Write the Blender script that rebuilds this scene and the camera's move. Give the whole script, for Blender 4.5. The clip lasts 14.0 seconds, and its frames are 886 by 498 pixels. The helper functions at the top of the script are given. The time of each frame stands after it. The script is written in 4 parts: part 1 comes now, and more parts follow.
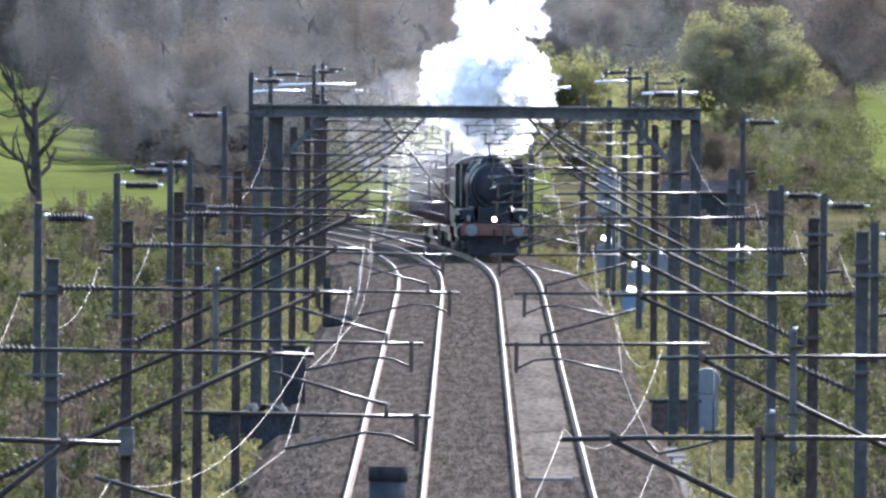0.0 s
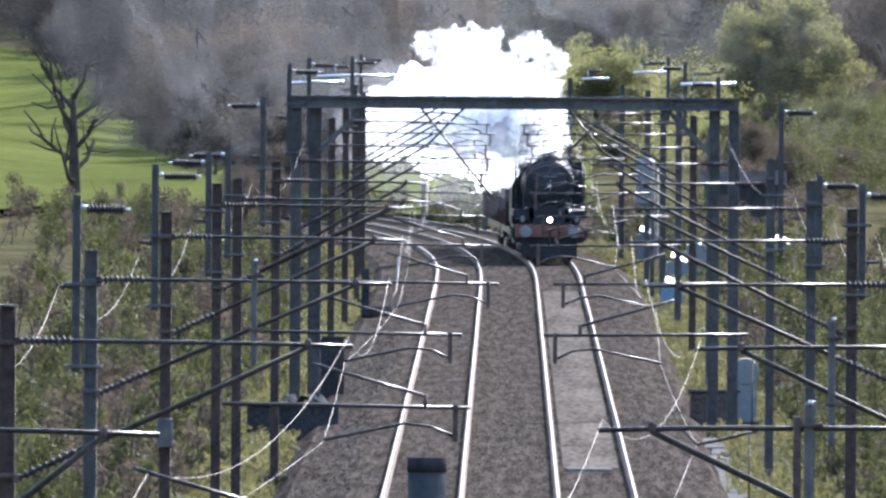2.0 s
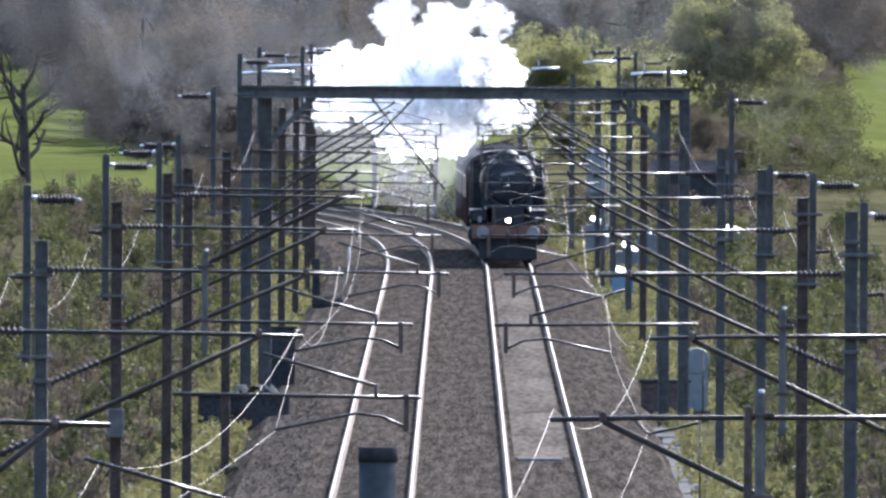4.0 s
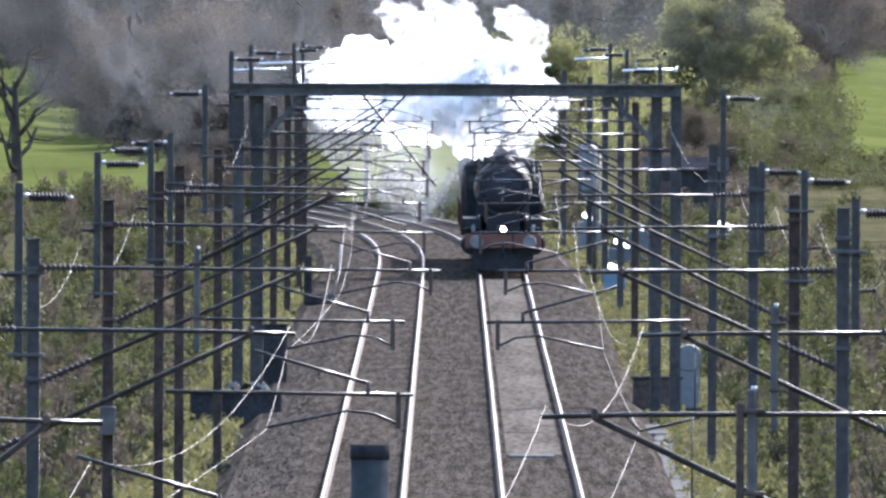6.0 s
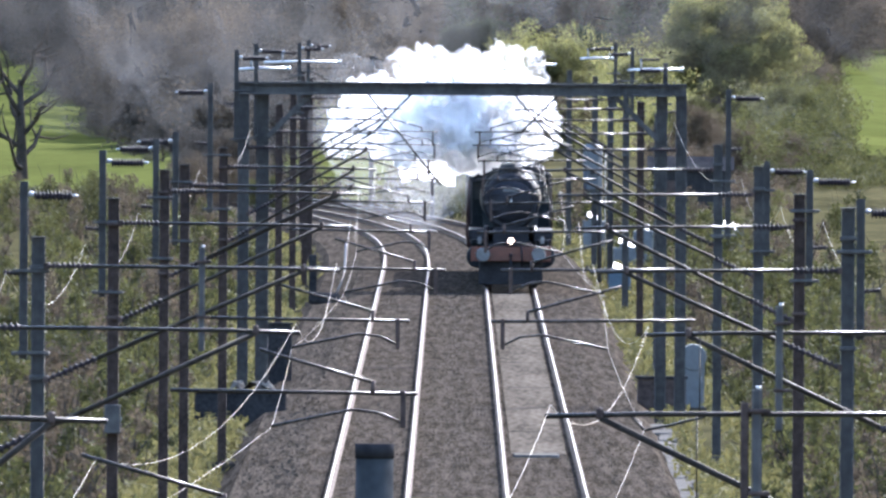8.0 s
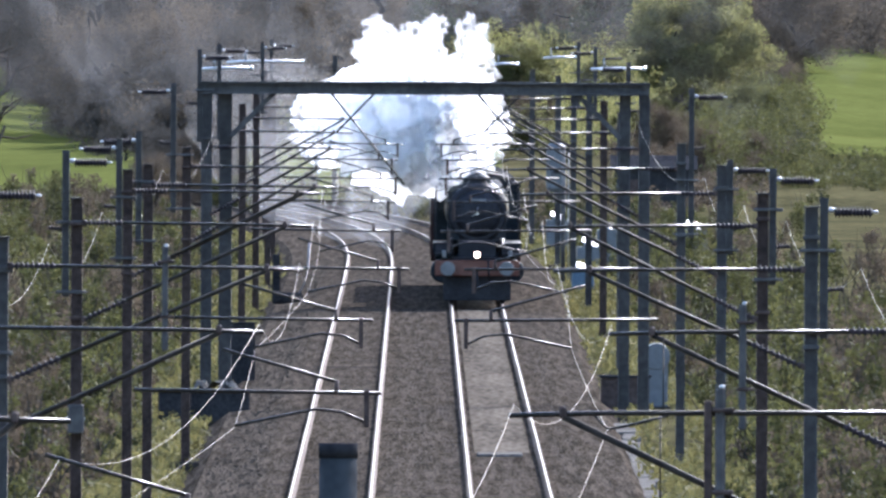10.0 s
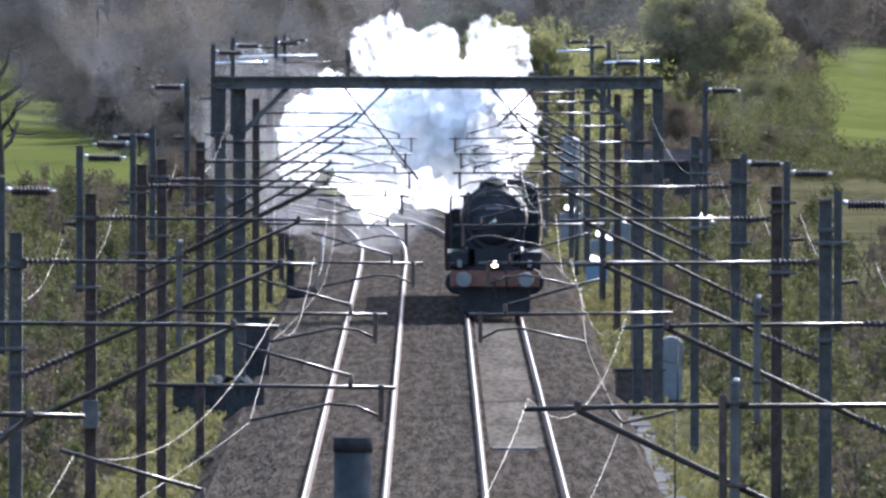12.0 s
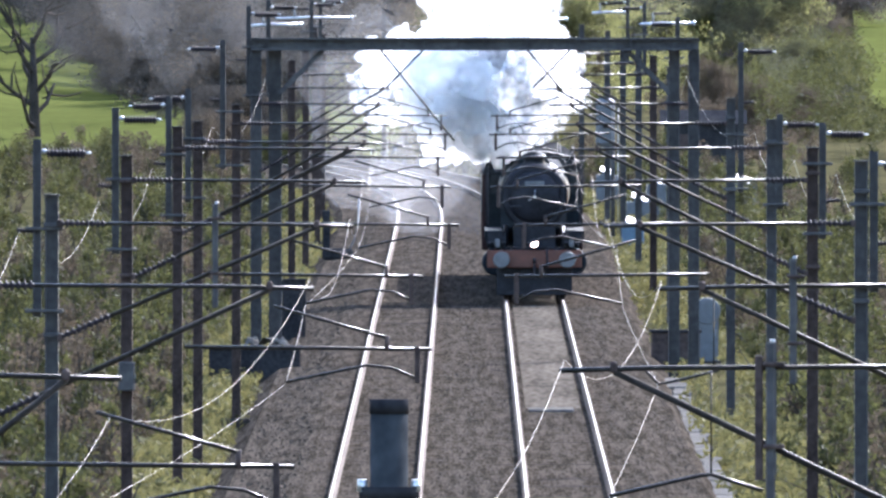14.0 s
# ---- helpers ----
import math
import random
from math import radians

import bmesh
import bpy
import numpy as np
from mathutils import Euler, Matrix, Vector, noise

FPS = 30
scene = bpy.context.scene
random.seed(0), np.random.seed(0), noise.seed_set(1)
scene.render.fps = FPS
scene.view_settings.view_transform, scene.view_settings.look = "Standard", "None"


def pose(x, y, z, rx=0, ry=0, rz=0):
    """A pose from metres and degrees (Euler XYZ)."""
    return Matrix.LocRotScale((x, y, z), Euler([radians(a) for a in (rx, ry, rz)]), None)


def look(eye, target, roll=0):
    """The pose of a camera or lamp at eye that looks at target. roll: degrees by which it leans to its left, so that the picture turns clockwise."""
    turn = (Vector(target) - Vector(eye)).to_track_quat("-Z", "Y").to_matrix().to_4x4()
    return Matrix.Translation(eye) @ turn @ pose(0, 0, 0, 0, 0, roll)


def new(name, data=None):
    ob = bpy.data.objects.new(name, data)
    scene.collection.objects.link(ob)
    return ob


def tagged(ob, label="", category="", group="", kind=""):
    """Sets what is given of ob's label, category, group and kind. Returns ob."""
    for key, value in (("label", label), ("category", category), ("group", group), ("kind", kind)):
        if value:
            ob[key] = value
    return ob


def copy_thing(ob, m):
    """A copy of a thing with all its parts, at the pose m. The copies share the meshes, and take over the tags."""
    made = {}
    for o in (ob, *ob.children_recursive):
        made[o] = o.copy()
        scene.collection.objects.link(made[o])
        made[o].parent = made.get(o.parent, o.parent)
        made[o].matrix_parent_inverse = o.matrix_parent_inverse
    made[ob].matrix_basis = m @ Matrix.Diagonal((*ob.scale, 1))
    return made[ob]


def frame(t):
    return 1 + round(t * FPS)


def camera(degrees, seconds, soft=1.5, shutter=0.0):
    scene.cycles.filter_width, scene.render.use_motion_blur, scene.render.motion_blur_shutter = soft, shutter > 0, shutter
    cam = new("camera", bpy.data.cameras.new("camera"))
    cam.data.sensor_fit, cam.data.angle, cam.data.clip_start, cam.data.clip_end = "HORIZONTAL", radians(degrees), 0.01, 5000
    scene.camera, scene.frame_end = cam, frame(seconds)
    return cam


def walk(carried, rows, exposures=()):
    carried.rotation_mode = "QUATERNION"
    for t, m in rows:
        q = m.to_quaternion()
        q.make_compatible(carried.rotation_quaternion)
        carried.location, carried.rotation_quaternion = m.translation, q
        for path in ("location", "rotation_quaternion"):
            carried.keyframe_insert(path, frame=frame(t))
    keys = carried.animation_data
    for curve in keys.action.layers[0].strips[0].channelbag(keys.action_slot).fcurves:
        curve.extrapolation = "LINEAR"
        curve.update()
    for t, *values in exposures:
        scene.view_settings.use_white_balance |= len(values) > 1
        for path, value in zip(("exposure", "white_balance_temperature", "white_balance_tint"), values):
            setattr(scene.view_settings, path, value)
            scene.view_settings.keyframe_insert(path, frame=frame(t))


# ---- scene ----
# The camera stands on an overbridge, 9.7 m above the rails, with a very long lens.
EYE = (0.0, 0.0, 9.7)
FOCAL = 43000.0
cam = camera(2.0891, 14.0, soft=2.7)


def aim(sx, sy, roll):
    """The pose of the camera when the vanishing point of the straight track lies at (829 + sx, 6 + sy)."""
    return look(EYE, (-(45 + sx) / FOCAL * 100, 100, 9.7 + (sy - 435) / FOCAL * 100), roll)


walk(cam, [(t, aim(sx, sy, roll)) for t, sx, sy, roll in (
    (0.0, -0.7, -4.8, 0.474), (0.5, 5.2, 6.9, 0.36), (1.0, 9.7, 28.4, 0.425), (1.5, 71.2, -5.1, 0.421), (2.0, 67.5, -21.4, 0.418), (2.5, 21.6, -8.9, 0.284),
    (3.0, -16.0, -13.3, 0.22), (3.5, -15.5, -28.3, 0.343), (4.0, -20.0, -38.8, 0.332), (6.3, -34.8, -45.8, 0.24), (6.5, -41.4, -50.4, 0.256),
    (7.0, -27.3, -67.3, 0.295), (7.5, -33.8, -53.9, 0.258), (8.0, -25.7, -45.3, 0.36), (8.2, -29.0, -42.5, 0.35), (10.3, -94.9, -46.5, 0.28),
    (10.5, -82.8, -47.7, 0.322), (11.0, -63.7, -74.8, 0.149), (11.5, -74.3, -64.2, 0.154), (12.0, -65.9, -56.7, 0.071), (12.5, -55.2, -71.6, 0.044),
    (13.0, -41.6, -81.3, 0.075), (13.5, -33.2, -112.3, -0.02), (14.0, -2.3, -124.8, 0.0))], exposures=[(t, 2.13 + e, 5480, 16) for t, e in ((0.0, 0.06), (1.0, 0.05), (2.0, -0.06), (3.5, -0.18), (6.5, -0.04), (8.0, -0.02), (10.5, -0.33), (11.5, -0.30), (12.5, -0.34), (13.5, -0.12), (14.0, -0.08))])

# ---- light: a spring sun ahead of the camera and to its right ----
SUN_UP, SUN_RIGHT = 32.0, 26.0
world = bpy.data.worlds.new("spring_sky")
scene.world = world
world.use_nodes = True
sky = world.node_tree.nodes.new("ShaderNodeTexSky")
sky.sky_type, sky.sun_disc = "NISHITA", False
sky.sun_elevation, sky.sun_rotation = radians(SUN_UP), radians(SUN_RIGHT)
sky.air_density, sky.dust_density = 1.2, 2.5
backing = world.node_tree.nodes["Background"]
world.node_tree.links.new(sky.outputs[0], backing.inputs[0])
backing.inputs[1].default_value = 0.20
sun = new("sun", bpy.data.lights.new("sun", "SUN"))
sun.data.energy, sun.data.angle, sun.data.color = 4.1, radians(0.6), (1.0, 0.96, 0.90)
toward = Vector((math.sin(radians(SUN_RIGHT)) * math.cos(radians(SUN_UP)), math.cos(radians(SUN_RIGHT)) * math.cos(radians(SUN_UP)), math.sin(radians(SUN_UP))))
sun.matrix_world = look(toward * 300, (0, 0, 0))


# ---- materials ----
def material(name, dark, light, scale=4.0, rough=0.8, metal=0.0, bump=0.0, fine=8.0, island=0.0, coat=0.0, stretch=(1, 1, 1), through_light=0.0, gloss=None, contrast=0.27):
    """Two tones mixed by a broad and a fine noise, in metres; island: how far each leaf or piece varies by itself."""
    m = bpy.data.materials.new(name)
    m.use_nodes = True
    t = m.node_tree
    add, link = t.nodes.new, t.links.new
    shader = t.nodes["Principled BSDF"]
    place = add("ShaderNodeTexCoord")
    turn = add("ShaderNodeMapping")
    turn.inputs["Scale"].default_value = stretch
    link(place.outputs["Object"], turn.inputs["Vector"])
    broad, grain, both = add("ShaderNodeTexNoise"), add("ShaderNodeTexNoise"), add("ShaderNodeMath")
    broad.inputs["Scale"].default_value, grain.inputs["Scale"].default_value = scale, scale * fine
    broad.inputs["Detail"].default_value, grain.inputs["Detail"].default_value = 4, 3
    for n in (broad, grain):
        link(turn.outputs[0], n.inputs["Vector"])
    both.operation = "ADD"
    link(broad.outputs[0], both.inputs[0])
    link(grain.outputs[0], both.inputs[1])
    value = both.outputs[0]
    if island:
        own, times = add("ShaderNodeNewGeometry"), add("ShaderNodeMath")
        times.operation = "MULTIPLY_ADD"
        times.inputs[1].default_value = island
        link(own.outputs["Random Per Island"], times.inputs[0])
        link(value, times.inputs[2])
        value = times.outputs[0]
    ramp = add("ShaderNodeValToRGB")
    spread = add("ShaderNodeMapRange")
    spread.inputs["From Min"].default_value, spread.inputs["From Max"].default_value = 1.0 - contrast, 1.0 + contrast + island
    link(value, spread.inputs["Value"])
    link(spread.outputs[0], ramp.inputs[0])
    ramp.color_ramp.elements[0].color, ramp.color_ramp.elements[1].color = (*dark, 1), (*light, 1)
    link(ramp.outputs[0], shader.inputs["Base Color"])
    shader.inputs["Roughness"].default_value, shader.inputs["Metallic"].default_value = rough, metal
    shader.inputs["Coat Weight"].default_value = coat
    shader.inputs["Specular IOR Level"].default_value = gloss if gloss is not None else (0.05 if through_light else (0.0 if rough > 0.82 else 0.4))
    if bump:
        b = add("ShaderNodeBump")
        b.inputs["Strength"].default_value, b.inputs["Distance"].default_value = 1.0, bump
        link(grain.outputs[0], b.inputs["Height"])
        link(b.outputs[0], shader.inputs["Normal"])
    if through_light:
        leaf, mix = add("ShaderNodeBsdfTranslucent"), add("ShaderNodeMixShader")
        link(ramp.outputs[0], leaf.inputs["Color"])
        mix.inputs[0].default_value = through_light
        link(shader.outputs[0], mix.inputs[1])
        link(leaf.outputs[0], mix.inputs[2])
        link(mix.outputs[0], t.nodes["Material Output"].inputs["Surface"])
    return m


def glowing(name, colour, strength):
    m = material(name, colour, colour, rough=0.3)
    shader = m.node_tree.nodes["Principled BSDF"]
    shader.inputs["Emission Color"].default_value, shader.inputs["Emission Strength"].default_value = (*colour, 1), strength
    return m


BALLAST = material("ballast", (0.0188, 0.0157, 0.0123), (0.0515, 0.0428, 0.0335), scale=5.0, rough=0.95, bump=0.018, fine=3.5, stretch=(1, 0.03, 1), contrast=0.17)
BALLAST_STONE = material("ballast_stone", (0.0235, 0.0195, 0.0148), (0.0650, 0.0535, 0.0405), scale=0.4, rough=0.95, island=0.9)
SLEEPER = material("sleeper_concrete", (0.01816, 0.01581, 0.01347), (0.05186, 0.04544, 0.03899), scale=1.5, rough=0.9, bump=0.01)
WALKWAY = material("path_concrete", (0.037, 0.0315, 0.0245), (0.089, 0.076, 0.059), scale=0.9, stretch=(1, 0.05, 1), rough=0.9, bump=0.01)
TROUGH = material("trough_concrete", (0.050, 0.046, 0.040), (0.115, 0.107, 0.094), scale=0.7, rough=0.9, bump=0.01)
RAIL_TOP = material("polished_rail", (0.042, 0.041, 0.040), (0.118, 0.116, 0.113), scale=0.35, rough=0.50, metal=1.0)
RAIL_SIDE = material("rusty_rail", (0.0238, 0.01523, 0.01047), (0.06188, 0.04046, 0.02856), scale=2, rough=0.9, gloss=0.08)
STEEL = material("galvanised_steel", (0.1156, 0.1224, 0.1292), (0.2176, 0.2244, 0.2312), scale=1.5, rough=0.5, metal=0.6, bump=0.002)
MAST_DARK = material("rusty_brown_mast", (0.02561, 0.01821, 0.01593), (0.0683, 0.04838, 0.03984), scale=1.2, rough=0.75, metal=0.0, bump=0.004, gloss=0.1)
MAST_GREY = material("weathered_grey_mast", (0.0290, 0.0275, 0.0265), (0.0650, 0.0610, 0.0570), scale=0.9, rough=0.7, metal=0.0, bump=0.003, gloss=0.2)
TUBE = material("weathered_tube", (0.0090, 0.0076, 0.0060), (0.0250, 0.0212, 0.0168), scale=2.5, rough=0.26, metal=0.0, gloss=0.12)
STRUT = material("weathered_brown_strut", (0.0110, 0.0088, 0.0068), (0.0290, 0.0235, 0.0180), scale=2.5, rough=0.6, gloss=0.08)
WIRE = material("bright_wire", (0.020, 0.0195, 0.018), (0.055, 0.053, 0.050), scale=0.5, rough=0.40, metal=1.0)
DULL_WIRE = material("dull_copper_wire", (0.04, 0.035, 0.03), (0.10, 0.085, 0.07), scale=0.6, rough=0.6, metal=0.4)
POST_PAINT = material("dull_grey_post_paint", (0.02142, 0.02312, 0.02428), (0.04284, 0.04488, 0.04508), scale=1.5, rough=0.85, bump=0.002)
PORCELAIN = material("glazed_porcelain", (0.0125, 0.0098, 0.0110), (0.034, 0.0272, 0.0295), scale=6, rough=0.62, gloss=0.10)
CABINET = material("grey_cabinet_paint", (0.05992, 0.06493, 0.06989), (0.08488, 0.08993, 0.09486), scale=1.2, rough=0.45, bump=0.002)
DARK_SHED = material("tarred_board", (0.01224, 0.01224, 0.0136), (0.034, 0.03264, 0.03264), scale=1.5, rough=0.9, bump=0.005)
BLUE_PAINT = material("blue_paint", (0.045, 0.080, 0.115), (0.065, 0.108, 0.150), scale=2, rough=0.4)
PALE_TOP = material("pale_metal_top", (0.374, 0.374, 0.374), (0.51, 0.51, 0.5032), scale=2, rough=0.3, metal=0.7)
GRASS_GROUND = material("rough_ground", (0.01708, 0.0163, 0.009314), (0.06597, 0.05821, 0.02716), scale=0.12, rough=0.95, bump=0.08, fine=14)
MEADOW = material("spring_meadow", (0.038, 0.0430, 0.0120), (0.066, 0.0720, 0.0200), scale=0.06, rough=0.9, bump=0.05, fine=20)
GRASS_BLADES = material("dry_grass", (0.050, 0.0450, 0.017), (0.135, 0.122, 0.046), scale=0.3, rough=0.8, island=0.6, through_light=0.35)
BUSH_GREEN = material("scrub_leaves", (0.019, 0.0210, 0.0095), (0.084, 0.0820, 0.0280), scale=0.30, rough=0.7, fine=3, island=0.1, through_light=0.4)
BUSH_BROWN = material("bare_scrub_twigs", (0.031, 0.0250, 0.0180), (0.092, 0.0720, 0.0490), scale=0.30, rough=0.85, fine=3, island=0.2, through_light=0.4)
LEAF_YELLOW = material("young_willow_leaves", (0.064, 0.064, 0.024), (0.155, 0.150, 0.054), scale=0.25, rough=0.65, island=0.3, through_light=0.6)
LEAF_DARK = material("dark_wood_leaves", (0.02218, 0.02772, 0.01663), (0.06098, 0.06653, 0.04158), scale=0.2, rough=0.75, island=0.4, through_light=0.3)
TWIG = material("bare_twigs", (0.0245, 0.0232, 0.0205), (0.052, 0.0480, 0.0430), scale=0.3, rough=0.9, island=0.4, through_light=0.4)
BARK = material("bark", (0.0204, 0.01768, 0.01496), (0.0578, 0.0476, 0.03944), scale=2.5, rough=0.9, bump=0.02)
LOCO_BLACK = material("sooty_black_paint", (0.00544, 0.00544, 0.0068), (0.017, 0.017, 0.0204), scale=1.5, rough=0.55, bump=0.002, gloss=0.12)
LOCO_GREEN = material("dark_loco_paint", (0.0068, 0.00952, 0.01224), (0.01496, 0.01904, 0.02312), scale=1.2, rough=0.55, coat=0.0, gloss=0.05)
BUFFER_RED = material("red_buffer_beam", (0.050, 0.0125, 0.0050), (0.092, 0.0225, 0.0085), scale=3, rough=0.45)
BRIGHT_STEEL = material("bright_steel", (0.306, 0.306, 0.306), (0.442, 0.442, 0.4352), scale=4, rough=0.3, metal=1.0)
LOCO_PALE = material("pale_grey_paint", (0.05984, 0.05984, 0.05984), (0.09724, 0.09724, 0.09724), scale=5, rough=0.5)
COACH_PAINT = material("maroon_coach_paint", (0.0205, 0.0125, 0.0115), (0.0340, 0.0210, 0.0190), scale=0.8, rough=0.75, gloss=0.0)
COACH_ROOF = material("grey_coach_roof", (0.017, 0.017, 0.01785), (0.0306, 0.0306, 0.03145), scale=0.8, rough=0.9, gloss=0.0)
DARK_GLASS = material("carriage_glass", (0.015, 0.018, 0.02), (0.03, 0.035, 0.04), scale=1, rough=0.3, gloss=0.08)
COAL = material("coal", (0.008, 0.008, 0.008), (0.03, 0.03, 0.03), scale=6, rough=0.6, bump=0.05)
LAMP_GLOW = glowing("headlamp_glow", (1.0, 0.66, 0.46), 7.0)



def veil(name, least, most, scale):
    """Thin steam, smoke and haze: white light-scattering skin, let through by a noise."""
    m = bpy.data.materials.new(name)
    m.use_nodes = True
    t = m.node_tree
    add, link = t.nodes.new, t.links.new
    t.nodes.remove(t.nodes["Principled BSDF"])
    place, cloud, spread = add("ShaderNodeTexCoord"), add("ShaderNodeTexNoise"), add("ShaderNodeMapRange")
    cloud.inputs["Scale"].default_value, cloud.inputs["Detail"].default_value = scale, 5
    link(place.outputs["Object"], cloud.inputs["Vector"])
    link(cloud.outputs[0], spread.inputs["Value"])
    spread.inputs["From Min"].default_value, spread.inputs["From Max"].default_value = 0.35, 0.70
    spread.inputs["To Min"].default_value, spread.inputs["To Max"].default_value = least, most
    glow, skin, clear, both, out = add("ShaderNodeBsdfTranslucent"), add("ShaderNodeBsdfDiffuse"), add("ShaderNodeBsdfTransparent"), add("ShaderNodeMixShader"), add("ShaderNodeMixShader")
    glow.inputs[0].default_value = skin.inputs[0].default_value = (0.985, 0.985, 0.99, 1)
    both.inputs[0].default_value = 0.05
    link(glow.outputs[0], both.inputs[1])
    link(skin.outputs[0], both.inputs[2])
    link(spread.outputs[0], out.inputs[0])
    link(clear.outputs[0], out.inputs[1])
    link(both.outputs[0], out.inputs[2])
    link(out.outputs[0], t.nodes["Material Output"].inputs["Surface"])
    return m


STEAM = veil("white_steam", 0.50, 0.90, 1.3)
WISP = veil("thin_steam", 0.0, 0.45, 1.6)
HAZE = veil("drifting_smoke_haze", 0.0015, 0.008, 0.8)
# stands in for hazy air that pales the right-hand slope
FAINT_HAZE = veil("faint_aerial_haze", 0.0006, 0.0035, 0.8)
TRAIL = veil("trailing_thin_steam", 0.005, 0.030, 0.9)
SHRED = veil("shredded_steam", 0.0, 0.26, 2.2)


# ---- mesh building ----
class Shape:
    """Collects boxes, tubes and faces of one mesh."""

    def __init__(self):
        self.v, self.f, self.smooth = [], [], []

    def face(self, points, smooth=False):
        n = len(self.v)
        self.v += [tuple(p) for p in points]
        self.f.append(tuple(range(n, n + len(points))))
        self.smooth.append(smooth)
        return self

    def box(self, centre, size, m=None, bevel=0.0):
        cx, cy, cz = centre
        hx, hy, hz = (a / 2 for a in size)
        n = len(self.v)
        b = min(bevel, hx * 0.9, hy * 0.9, hz * 0.9)
        if b <= 0:
            pts = [Vector((cx + sx * hx, cy + sy * hy, cz + sz * hz)) for sz in (-1, 1) for sy in (-1, 1) for sx in (-1, 1)]
            faces = [(0, 2, 3, 1), (4, 5, 7, 6), (0, 1, 5, 4), (2, 6, 7, 3), (0, 4, 6, 2), (1, 3, 7, 5)]
        else:
            pts, faces = [], []
            ring = lambda z, i: [Vector((cx + x, cy + y, cz + z)) for x, y in ((hx - i, hy - i - b), (hx - i - b, hy - i), (-hx + i + b, hy - i), (-hx + i, hy - i - b), (-hx + i, -hy + i + b), (-hx + i + b, -hy + i), (hx - i - b, -hy + i), (hx - i, -hy + i + b))]
            for z, i in ((-hz, b * 0.6), (-hz + b, 0), (hz - b, 0), (hz, b * 0.6)):
                pts += ring(z, i)
            for k in range(3):
                faces += [(k * 8 + j, k * 8 + (j + 1) % 8, k * 8 + 8 + (j + 1) % 8, k * 8 + 8 + j) for j in range(8)]
            faces += [tuple(reversed(range(8))), tuple(range(24, 32))]
        self.v += [tuple(m @ p) if m else tuple(p) for p in pts]
        self.f += [tuple(n + i for i in f) for f in faces]
        self.smooth += [False] * len(faces)
        return self

    def tube(self, points, radii, sides=8, caps=True, smooth=True):
        """A round bar through the points; radii: one, or one a point."""
        pts = [Vector(p) for p in points]
        rr = [radii] * len(pts) if isinstance(radii, (int, float)) else list(radii)
        n = len(self.v)
        for i, p in enumerate(pts):
            d = (pts[min(i + 1, len(pts) - 1)] - pts[max(i - 1, 0)]).normalized()
            a = d.orthogonal().normalized() if abs(d.z) > 0.98 else d.cross(Vector((0, 0, 1))).normalized()
            b = a.cross(d).normalized()
            for k in range(sides):
                w = 2 * math.pi * k / sides
                self.v.append(tuple(p + (a * math.cos(w) + b * math.sin(w)) * rr[i]))
        for i in range(len(pts) - 1):
            for k in range(sides):
                self.f.append((n + i * sides + k, n + i * sides + (k + 1) % sides, n + (i + 1) * sides + (k + 1) % sides, n + (i + 1) * sides + k))
                self.smooth.append(smooth)
        if caps:
            self.f.append(tuple(reversed(range(n, n + sides))))
            self.f.append(tuple(range(n + (len(pts) - 1) * sides, n + len(pts) * sides)))
            self.smooth += [False, False]
        return self

    def mesh(self, name, mat):
        me = bpy.data.meshes.new(name)
        me.from_pydata(self.v, [], self.f)
        me.polygons.foreach_set("use_smooth", self.smooth)
        me.materials.append(mat)
        me.update()
        return me


def part(name, shape, mat, parent, label="", at=None):
    """One mesh object under a thing or under a part."""
    ob = new(name, shape.mesh(name, mat) if isinstance(shape, Shape) else shape)
    ob.parent = parent
    if at:
        ob.matrix_basis = at
    return tagged(ob, label)


def thing(name, label, category, m=None, group="", kind="", shape=None, mat=None):
    ob = new(name, shape.mesh(name, mat) if shape else None)
    ob.matrix_basis = m or Matrix()
    if not shape:
        ob.empty_display_size = 0.2
    return tagged(ob, label, category, group, kind)


# ---- the line of the track: straight, then a transition into a bend to the left ----
LEFT, RIGHT = -1.60, 1.78
BEND = 800.0


def bend(y):
    u = max(0.0, y - BEND)
    return 5.2e-7 * u ** 3 if u < 160 else 2.13 + 0.04 * (u - 160) + (u - 160) ** 2 / 4000


def bend_angle(y):
    return math.atan(1.56e-6 * max(0.0, y - BEND) ** 2 if y < BEND + 160 else 0.04 + (y - BEND - 160) / 2000)


def on_track(x, y, z=0.0):
    """A place x metres beside the middle of the line, y metres along it."""
    a = bend_angle(y)
    return Vector((-bend(y) + x * math.cos(a), y + x * math.sin(a), z))


def ground_height(x, y):
    off = abs(x + bend(y))
    base = -0.62 + 0.05 * math.sin(x * 0.7) * math.sin(y * 0.11)
    base -= 0.5 * min(1.0, max(0.0, (off - 7) / 5)) * (1 if y < 1150 else 0)
    far = max(0.0, y - 1090 - max(0.0, min(40, x)) * 2)
    free = min(1.0, max(0.0, (off - 6) / 25))
    free = max(free, min(1.0, max(0.0, (y - 1105) / 60)))
    free *= 0.25 + 0.75 * min(1.0, max(0.0, (off - 8) / 6)) if y < 1105 else 1.0
    return base + free * (0.0145 * far + 0.000001 * far * far) + (0.5 * math.sin(x * 0.13 + y * 0.011) + 0.4 * math.sin(x * 0.31 - y * 0.017)) * min(1.0, far / 200)


